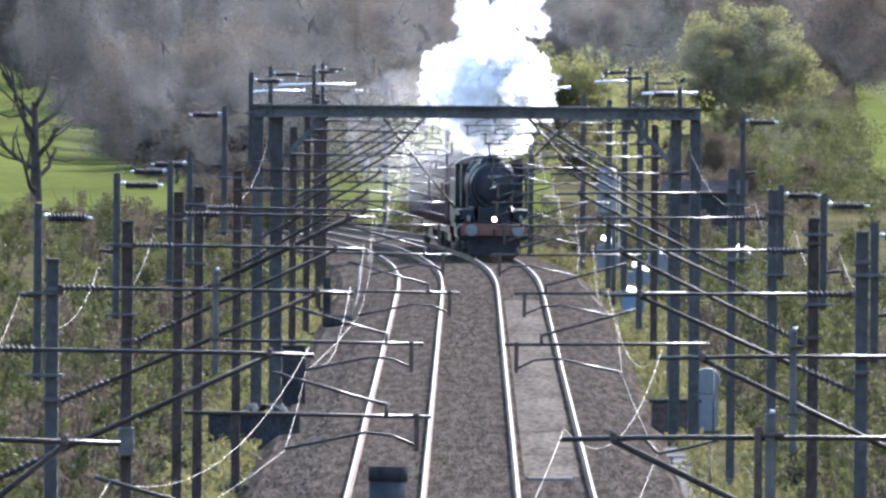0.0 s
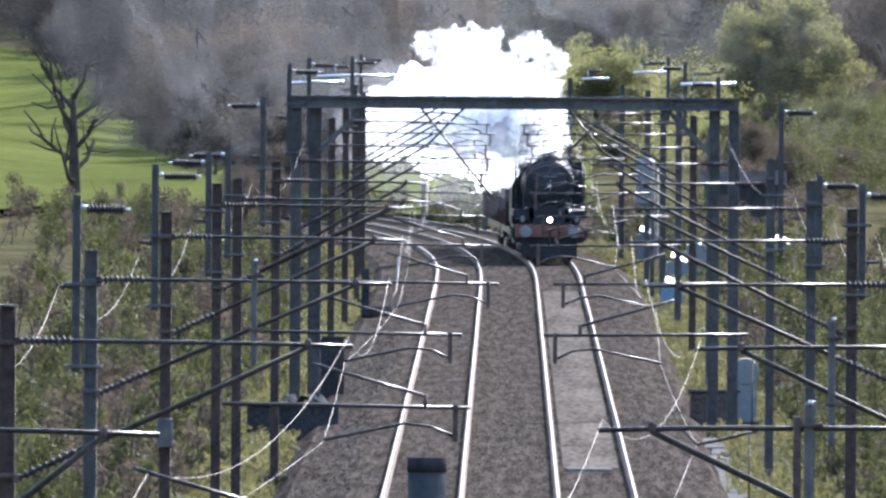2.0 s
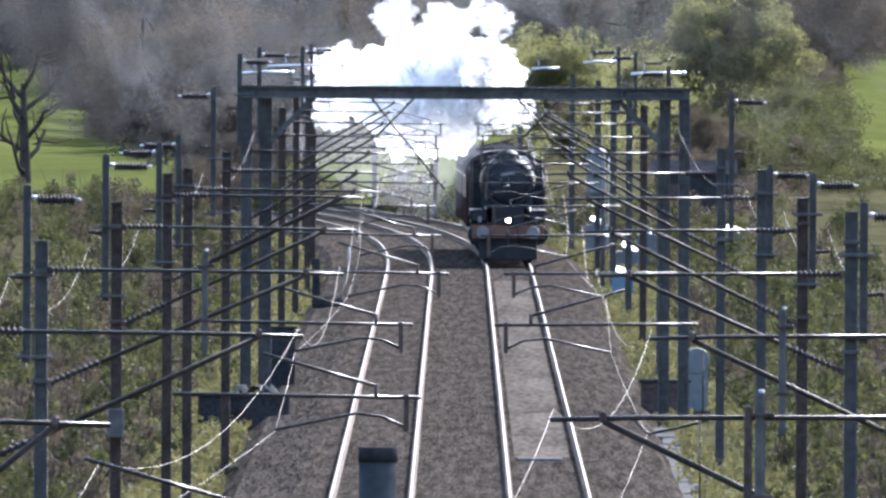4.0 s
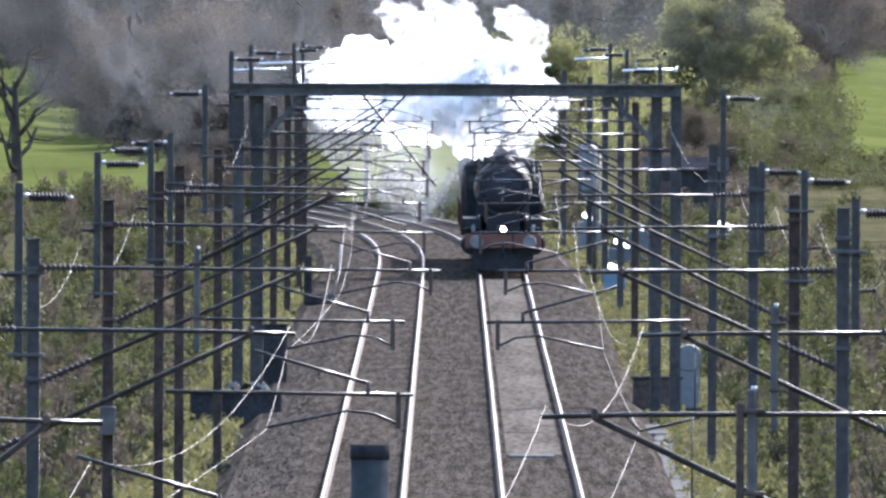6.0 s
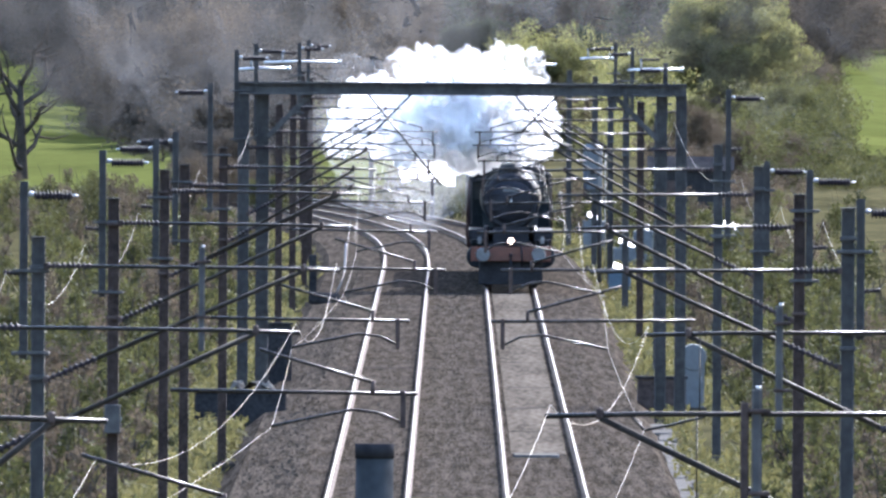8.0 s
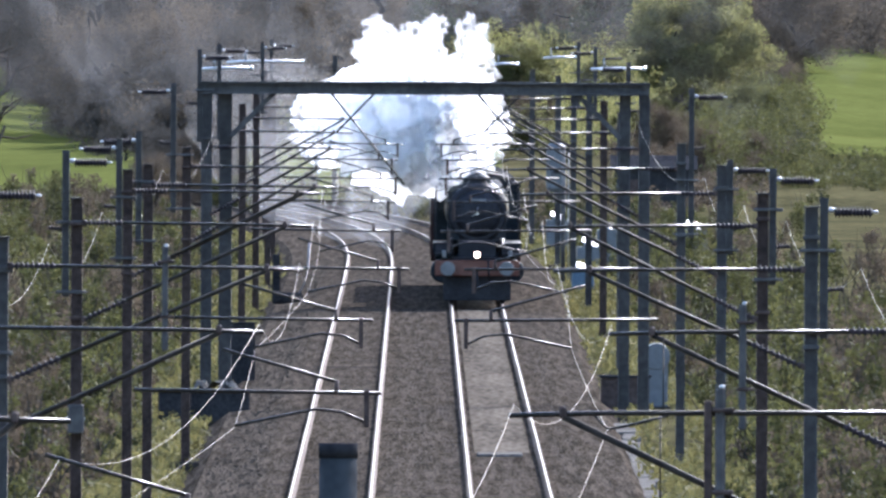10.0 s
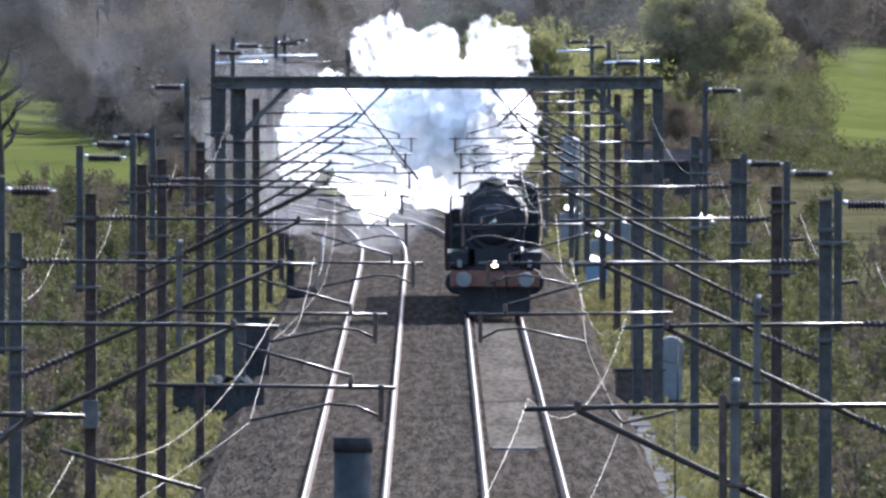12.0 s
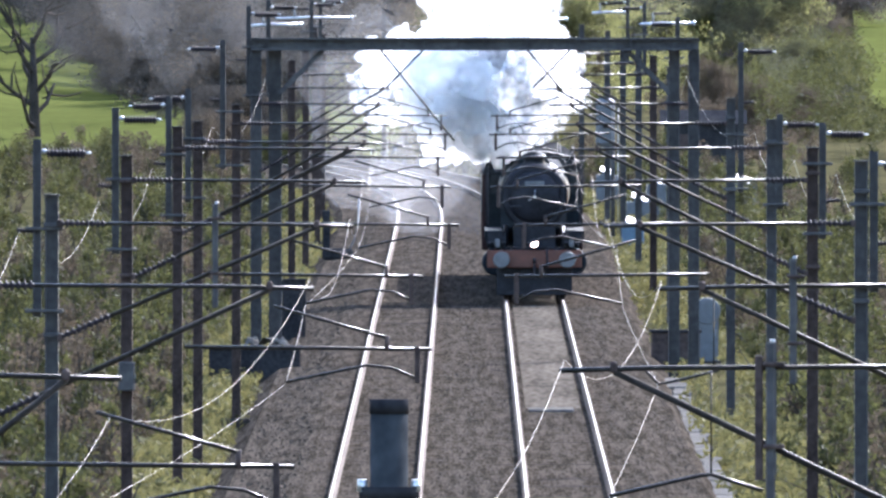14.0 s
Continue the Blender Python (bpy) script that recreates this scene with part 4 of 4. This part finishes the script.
def build_locomotive():
    loco = thing("steam_locomotive", "black steam locomotive with a red buffer beam and a lit headlamp", "locomotive")
    part("boiler", barrel([(3.1, 0.86, 2.72), (7.0, 0.93, 2.75), (9.4, 0.98, 2.78)]), LOCO_GREEN, loco)
    box = part("smokebox", barrel([(0.95, 0.80, 2.70), (1.0, 0.88, 2.70), (3.1, 0.88, 2.70)]), LOCO_BLACK, loco, "sooty matt black smokebox")
    door = part("smokebox_door", barrel([(0.70, 0.16, 2.70), (0.76, 0.45, 2.70), (0.86, 0.66, 2.70), (0.96, 0.70, 2.70)]), LOCO_BLACK, box, "round dished smokebox door")
    part("dart", Shape().tube([(0, 0.62, 2.70), (0, 0.72, 2.70)], 0.05).tube([(-0.16, 0.64, 2.62), (0.0, 0.64, 2.70), (0.02, 0.64, 2.90)], 0.018), BRIGHT_STEEL, box, "bright door handle")
    part("number_plate", Shape().box((0, 0.74, 3.07), (0.52, 0.03, 0.12), bevel=0.01), LOCO_PALE, box, "pale plain number plate")
    for z in (2.46, 2.92):
        part("hinge", Shape().box((-0.30, 0.77, z), (0.72, 0.035, 0.06), bevel=0.01), LOCO_BLACK, box)
    part("chimney", Shape().tube([(0, 1.9, 3.45), (0, 1.9, 3.60), (0, 1.9, 3.70), (0, 1.9, 3.74), (0, 1.9, 3.79)], [0.36, 0.27, 0.27, 0.33, 0.31], sides=24), LOCO_BLACK, loco)
    part("dome", Shape().tube([(0, 5.4, 3.55), (0, 5.4, 3.70), (0, 5.4, 3.82), (0, 5.4, 3.88)], [0.45, 0.40, 0.26, 0.08], sides=24), LOCO_GREEN, loco)
    part("firebox", Shape().box((0, 8.2, 2.55), (1.75, 2.6, 2.15), bevel=0.35), LOCO_GREEN, loco)
    cab = part("cab", Shape().box((-1.26, 10.2, 2.45), (0.05, 1.9, 2.1)).box((1.26, 10.2, 2.45), (0.05, 1.9, 2.1)).box((-1.0, 9.28, 2.45), (0.5, 0.05, 2.1)).box((1.0, 9.28, 2.45), (0.5, 0.05, 2.1)).box((0, 10.3, 1.42), (2.5, 2.1, 0.08)), LOCO_GREEN, loco)
    roof = Shape()
    arc = [(1.32 * math.sin(a), 3.42 + 0.42 * (math.cos(a) - math.cos(1.5)) / (1 - math.cos(1.5))) for a in np.linspace(-1.5, 1.5, 13)]
    for (x0, z0), (x1, z1) in zip(arc[:-1], arc[1:]):
        roof.face([(x0, 9.2, z0), (x0, 11.4, z0), (x1, 11.4, z1), (x1, 9.2, z1)], True)
        roof.face([(x0, 9.2, z0 - 0.05), (x1, 9.2, z1 - 0.05), (x1, 11.4, z1 - 0.05), (x0, 11.4, z0 - 0.05)], True)
        roof.face([(x0, 9.2, z0), (x1, 9.2, z1), (x1, 9.2, z1 - 0.05), (x0, 9.2, z0 - 0.05)])
    part("roof", roof, LOCO_BLACK, cab)
    for x in (-0.98, 0.98):
        part("window", Shape().box((x, 9.25, 2.95), (0.34, 0.02, 0.5), bevel=0.004), DARK_GLASS, cab)
    for d in (-1, 1):
        part("smoke_deflector", Shape().box((d * 1.22, 2.0, 2.72), (0.03, 2.3, 1.55), Matrix.Translation((0, 0, 0)), bevel=0.012), LOCO_BLACK, loco, "tall flat smoke deflector")
        part("handrail", Shape().tube([(d * 1.25, 0.83, 2.0), (d * 1.25, 0.83, 3.35)], 0.014).tube([(d * 1.25, 0.9, 3.35), (d * 0.86, 1.0, 3.42)], 0.014), LOCO_BLACK, loco, "slim black handrail")
        part("running_plate", Shape().box((d * 1.08, 5.6, 1.78), (0.46, 9.4, 0.06), bevel=0.01).box((d * 1.30, 5.6, 1.70), (0.03, 9.4, 0.2)), LOCO_GREEN, loco)
        part("front_step", Shape().box((d * 1.0, 0.55, 1.50), (0.5, 1.0, 0.04)).box((d * 1.0, 0.9, 1.64), (0.5, 0.04, 0.28)), LOCO_BLACK, loco)
        cyl = part("cylinder", barrel([(1.2, 0.30, 0.98), (1.25, 0.36, 0.98), (2.5, 0.36, 0.98), (2.55, 0.30, 0.98)], 20), LOCO_GREEN, loco, at=Matrix.Translation((d * 1.03, 0, 0)))
        part("valve_chest", barrel([(1.0, 0.17, 1.5), (2.7, 0.17, 1.5)], 16), LOCO_GREEN, loco, at=Matrix.Translation((d * 0.95, 0, 0)))
        part("connecting_rod", Shape().box((d * 0.98, 4.4, 0.98), (0.06, 3.6, 0.13), bevel=0.01), BRIGHT_STEEL, loco, "bright steel rod")
        buffer = part("buffer", Shape().tube([(d * 0.87, 0.16, 1.06), (d * 0.87, -0.12, 1.06)], [0.17, 0.13], sides=20), LOCO_BLACK, loco)
        part("buffer_head", Shape().tube([(d * 0.87, -0.12, 1.06), (d * 0.87, -0.30, 1.06), (d * 0.87, -0.33, 1.06), (d * 0.87, -0.35, 1.06)], [0.07, 0.07, 0.22, 0.20], sides=24), LOCO_PALE, buffer, "pale worn round buffer head")
        part("lamp_iron", Shape().box((d * 0.98, 0.08, 1.50), (0.12, 0.12, 0.22), bevel=0.02), LOCO_PALE, loco, "small pale lamp")
        part("guard_iron", Shape().box((d * 0.75, 0.75, 0.38), (0.08, 0.05, 0.55)), LOCO_BLACK, loco)
    part("frame", Shape().box((-0.6, 5.5, 0.98), (0.06, 10.4, 0.62)).box((0.6, 5.5, 0.98), (0.06, 10.4, 0.62)).box((0, 0.62, 1.36), (1.5, 0.9, 0.06)).box((0, 1.7, 1.62), (1.1, 1.6, 0.6)), LOCO_BLACK, loco)
    part("buffer_beam", Shape().box((0, 0.19, 1.08), (2.50, 0.06, 0.46), bevel=0.012), BUFFER_RED, loco, "red front buffer beam")
    part("coupling", Shape().tube([(0, 0.16, 1.06), (0, -0.12, 1.06), (0, -0.16, 0.98)], 0.045).tube([(0, -0.1, 1.0), (0.03, -0.12, 0.55), (-0.03, -0.12, 0.55), (0, -0.1, 1.0)], 0.028), LOCO_BLACK, loco, "black hook and links")
    part("brake_hose", Shape().tube([(0.32, 0.1, 1.3), (0.32, -0.05, 1.36), (0.34, -0.08, 1.0), (0.36, -0.02, 0.7)], 0.035), LOCO_BLACK, loco)
    lamp = part("headlamp", Shape().box((0, 0.02, 1.46), (0.20, 0.2, 0.26), bevel=0.03), LOCO_BLACK, loco)
    part("lens", Shape().tube([(0, -0.08, 1.48), (0, -0.12, 1.48)], [0.085, 0.07], sides=20), LAMP_GLOW, lamp, "glowing headlamp lens")
    part("ash_pan", Shape().box((0, 8.2, 0.75), (1.2, 2.6, 0.7)), LOCO_BLACK, loco)
    # added black plate that stands in for the shadow beneath the buffer beam
    part("beam_shade_plate", Shape().box((0, 0.42, 0.50), (2.0, 0.06, 0.76), bevel=0.02), LOCO_BLACK, loco)
    wheels = [wheelset(loco, y, r) for y, r in ((1.0, 0.47), (2.9, 0.47), (4.6, 0.95), (6.6, 0.95), (8.6, 0.95))]
    return loco, wheels


def build_tender():
    t = thing("tender", "black locomotive tender heaped with coal", "tender")
    part("tank", Shape().box((0, 3.9, 2.05), (2.5, 7.2, 1.7), bevel=0.06), LOCO_GREEN, t)
    part("coal", Shape().box((0, 3.0, 3.0), (2.0, 4.6, 0.5), bevel=0.25), COAL, t, "heap of black coal")
    part("frame", Shape().box((-1.05, 3.9, 0.95), (0.05, 7.4, 0.6)).box((1.05, 3.9, 0.95), (0.05, 7.4, 0.6)).box((0, 3.9, 1.12), (2.4, 7.4, 0.12)), LOCO_BLACK, t)
    return t, [wheelset(t, y, 0.62) for y in (1.4, 3.9, 6.2)]


def build_coach():
    c = thing("passenger_coach", "maroon passenger coach with a curved grey roof", "coach", group="passenger coaches")
    part("body", Shape().box((0, 10, 2.1), (2.75, 19.7, 2.1), bevel=0.05), COACH_PAINT, c)
    s = Shape()
    arc = [(1.38 * math.sin(a), 3.12 + 0.62 * (math.cos(a) - math.cos(1.5)) / (1 - math.cos(1.5))) for a in np.linspace(-1.5, 1.5, 15)]
    for (x0, z0), (x1, z1) in zip(arc[:-1], arc[1:]):
        s.face([(x0, 0.12, z0), (x0, 19.88, z0), (x1, 19.88, z1), (x1, 0.12, z1)], True)
    s.face([(x, 0.12, z) for x, z in arc]).face([(x, 19.88, z) for x, z in reversed(arc)])
    part("roof", s, COACH_ROOF, c, "curved grey roof")
    for d in (-1, 1):
        for k in range(8):
            part("window", Shape().box((d * 1.372, 2.0 + k * 2.28, 2.42), (0.03, 1.25, 0.75), bevel=0.01), DARK_GLASS, c)
    part("gangway", Shape().box((0, 0.05, 2.2), (0.9, 0.3, 2.1), bevel=0.05), LOCO_BLACK, c)
    part("underframe", Shape().box((0, 10, 0.9), (2.4, 19.4, 0.3)).box((0, 10, 0.6), (1.8, 4, 0.5)), LOCO_BLACK, c)
    return c, [wheelset(c, y, 0.46) for y in (1.9, 4.4, 15.6, 18.1)]


loco, loco_wheels = build_locomotive()
tender, tender_wheels = build_tender()
coach, coach_wheels = build_coach()
coach_behind = copy_thing(coach, Matrix.Translation((0, 30, 0)))
behind_wheels = [o for o in coach_behind.children if o.name.startswith("wheelset")]


# ---- steam ----
def puff_mesh(seed, rough=0.42, mat=STEAM):
    bm = bmesh.new()
    bmesh.ops.create_icosphere(bm, subdivisions=4, radius=1.0)
    o = Vector((seed * 7.3, seed * 3.1, 0))
    for v in bm.verts:
        p = v.co.copy()
        k = noise.noise(p * 1.3 + o) * 0.45 + abs(noise.noise(p * 2.9 + o)) * rough + abs(noise.noise(p * 6.5 + o)) * 0.16
        v.co = p * (0.72 + k)
    for f in bm.faces:
        f.smooth = True
    me = bpy.data.meshes.new("steam_puff")
    bm.to_mesh(me)
    bm.free()
    me.materials.append(mat)
    return me


# the cloud's reach beside and above the locomotive's front: time, left, right, bottom, top (metres)
CLOUD = ((0.0, -1.9, 3.1, 3.1, 8.9), (1.0, -4.9, 2.0, 3.3, 8.3), (1.5, -5.1, 2.0, 2.5, 7.4), (2.0, -5.2, 2.0, 2.1, 7.5), (2.5, -5.6, 2.2, 2.5, 7.3),
         (3.0, -5.0, 2.5, 2.0, 7.2), (3.5, -4.7, 2.7, 2.4, 7.5), (4.0, -5.0, 2.3, 3.0, 8.2), (6.5, -4.5, 3.5, 3.4, 8.1), (7.0, -2.5, 3.5, 3.4, 8.3), (7.5, -2.3, 3.1, 2.7, 8.5),
         (8.0, -3.7, 3.1, 3.1, 7.0), (10.3, -3.6, 2.4, 2.4, 7.6), (10.5, -3.2, 2.4, 3.0, 7.7), (11.0, -3.5, 2.5, 2.6, 7.5), (12.0, -4.1, 2.8, 2.5, 7.5), (12.5, -4.0, 2.7, 2.9, 7.6),
         (13.0, -1.9, 2.9, 3.2, 7.7), (14.0, -2.9, 2.9, 2.9, 8.0))


def reach(t):
    for a, b in zip(CLOUD[:-1], CLOUD[1:]):
        if t <= b[0]:
            u = (t - a[0]) / (b[0] - a[0])
            return [p + (q - p) * u for p, q in zip(a[1:], b[1:])]
    return CLOUD[-1][1:]


def build_steam():
    rng = np.random.default_rng(77)
    meshes = [puff_mesh(k) for k in range(5)]
    puffs = []
    for k in range(12):
        ob = new("steam_puff", meshes[k % 5])
        r = rng.uniform(0.95, 1.35)
        ob.scale = (r, r, r)
        tagged(ob, "billow of dense white steam above the locomotive", "steam", "steam billows")
        # place within the cloud: across, up, along, and the turn
        a = 2.39996 * k + rng.uniform(-0.2, 0.2)
        q = math.sqrt((k + 0.4) / 12)
        puffs.append((ob, r, 0.5 + 0.5 * q * math.cos(a), 0.5 + 0.5 * q * math.sin(a), rng.uniform(6.0, 7.6), rng.uniform(0, 360, 3), rng.uniform(-12, 12, 3), rng.uniform(0, 6.28)))
    # thin wisps along the edge of the cloud
    thin = [puff_mesh(k + 11, 0.6, WISP) for k in range(3)]
    for k in range(26):
        ob = new("steam_wisp", thin[k % 3])
        r = rng.uniform(0.5, 1.1)
        ob.scale = (r, r, r)
        tagged(ob, "thin drifting wisp of white steam", "steam", "steam wisps")
        a = rng.uniform(-0.4, 3.6)
        q = rng.uniform(1.0, 1.15)
        puffs.append((ob, r, 0.5 + 0.5 * q * math.cos(a), 0.5 + 0.5 * q * math.sin(a), rng.uniform(5, 11), rng.uniform(0, 360, 3), rng.uniform(-15, 15, 3), rng.uniform(0, 6.28)))
    # old steam that hangs behind the train, towards the inside of the bend
    old = [puff_mesh(k + 31, 0.12, TRAIL) for k in range(3)]
    for k in range(3):
        ob = new("trailing_steam", old[k % 3])
        r = rng.uniform(1.8, 2.8)
        ob.scale = (r * 1.3, r, r)
        tagged(ob, "thin grey-white steam hanging behind the train", "steam", "trailing steam")
        trail.append((ob, -5.6 + 2.3 * k, 48.0 - 14 * k, (4.4, 3.3, 3.6)[k], rng.uniform(0, 360, 3), rng.uniform(-6, 6, 3)))
    # loose shreds that rise above the cloud
    shreds = [puff_mesh(k + 41, 0.7, SHRED) for k in range(3)]
    for k in range(9):
        ob = new("steam_shred", shreds[k % 3])
        r = rng.uniform(0.28, 0.62)
        ob.scale = (r * 1.5, r, r)
        tagged(ob, "loose shred of white steam above the cloud", "steam", "steam shreds")
        puffs.append((ob, r, rng.uniform(0.25, 1.0), rng.uniform(1.05, 1.22), rng.uniform(6, 16), rng.uniform(0, 360, 3), rng.uniform(-15, 15, 3), rng.uniform(0, 6.28)))
    return puffs


def build_haze():
    """Old smoke that drifts over the wood behind the bend; the faint right-hand pieces stand in for aerial haze."""
    rng = np.random.default_rng(78)
    meshes = [puff_mesh(k + 21, 0.3, HAZE) for k in range(3)]
    faint = [puff_mesh(k + 24, 0.3, FAINT_HAZE) for k in range(2)]
    for k in range(12):
        ob = new("smoke_and_air_haze", meshes[k % 3] if k < 8 else faint[k % 2])
        r = rng.uniform(3.2, 4.4)
        ob.scale = (r * 1.5, r * 0.8, r)
        tagged(ob, "faint bluish smoke and stand-in air haze before the wood", "smoke", "smoke haze")
        y = 1060.0 + 8 * k
        px, py = 170 + 118 * k + (20 * (k - 7) if k > 7 else 0), rng.uniform(-30, 110)
        haze.append((ob, ((px - 829) * y / FOCAL, y, 9.7 - (py - 6) * y / FOCAL), rng.uniform(0, 360, 3), rng.uniform(-0.12, 0.05)))


trail = []
steam = build_steam()
haze = []
build_haze()

# ---- what moves ----
SPEED = 19.5


def front(t):
    return 915.0 - SPEED * t


def along(y0, length):
    """Pose of a vehicle whose front stands at y0 on the right-hand track."""
    a, b = on_track(RIGHT, y0), on_track(RIGHT, y0 + length)
    turn = math.atan2(-(b.x - a.x), b.y - a.y)
    return Matrix.Translation(a) @ Matrix.Rotation(turn, 4, "Z")


def motions():
    times = [k * 0.5 for k in range(29)]
    for ob, gap, length in ((loco, 0.0, 9.0), (tender, 11.6, 7.0), (coach, 20.0, 18.0), (coach_behind, 40.4, 18.0)):
        walk(ob, [(t, along(front(t) + gap, length)) for t in times])
    for wheels in (loco_wheels, tender_wheels, coach_wheels, behind_wheels):
        for w in wheels:
            at = w.matrix_basis.translation.copy()
            step = 0.05 if at.z < 0.8 else 0.075
            walk(w, [(k * step, Matrix.Translation(at) @ Matrix.Rotation(SPEED * k * step / at.z, 4, "X")) for k in range(int(14 / step) + 1)])
    for ob, r, u, w, back, turn, spin, phase in steam:
        rows = []
        for k in range(29):
            t = k * 0.5
            x0, x1, z0, z1 = reach(t)
            e = 1.12 * r
            x = x0 + e + (x1 - x0 - 2 * e) * u + 0.25 * math.sin(t * 1.3 + phase)
            z = z0 + e + (z1 - z0 - 2 * e) * w + 0.2 * math.cos(t * 1.7 + phase)
            # the cloud leans as a bank that faces the sun
            rows.append((t, pose(x, front(t) + back - 0.7 * (z - 5.5) - 0.5 * x, z, *[a + s * t for a, s in zip(turn, spin)])))
        walk(ob, rows)
    # the old steam is drawn out to the left in gusts, and hides behind the cloud between them
    gust = lambda t: max(math.exp(-((t - c) / w) ** 2) for c, w in ((2.9, 1.3), (10.4, 0.8), (12.4, 0.7)))
    for ob, x, back, z, turn, spin in trail:
        walk(ob, [(t, pose(-0.5 + (x + 0.5) * (0.35 + 0.65 * gust(t)) + 0.15 * math.sin(t + z), front(t) + back, z, *[a + s * t for a, s in zip(turn, spin)])) for t in times])
    for ob, (x, y, z), turn, drift in haze:
        walk(ob, [(t, pose(x + drift * t, y, z + 0.02 * t, *turn)) for t in (0, 7, 14)])


motions()
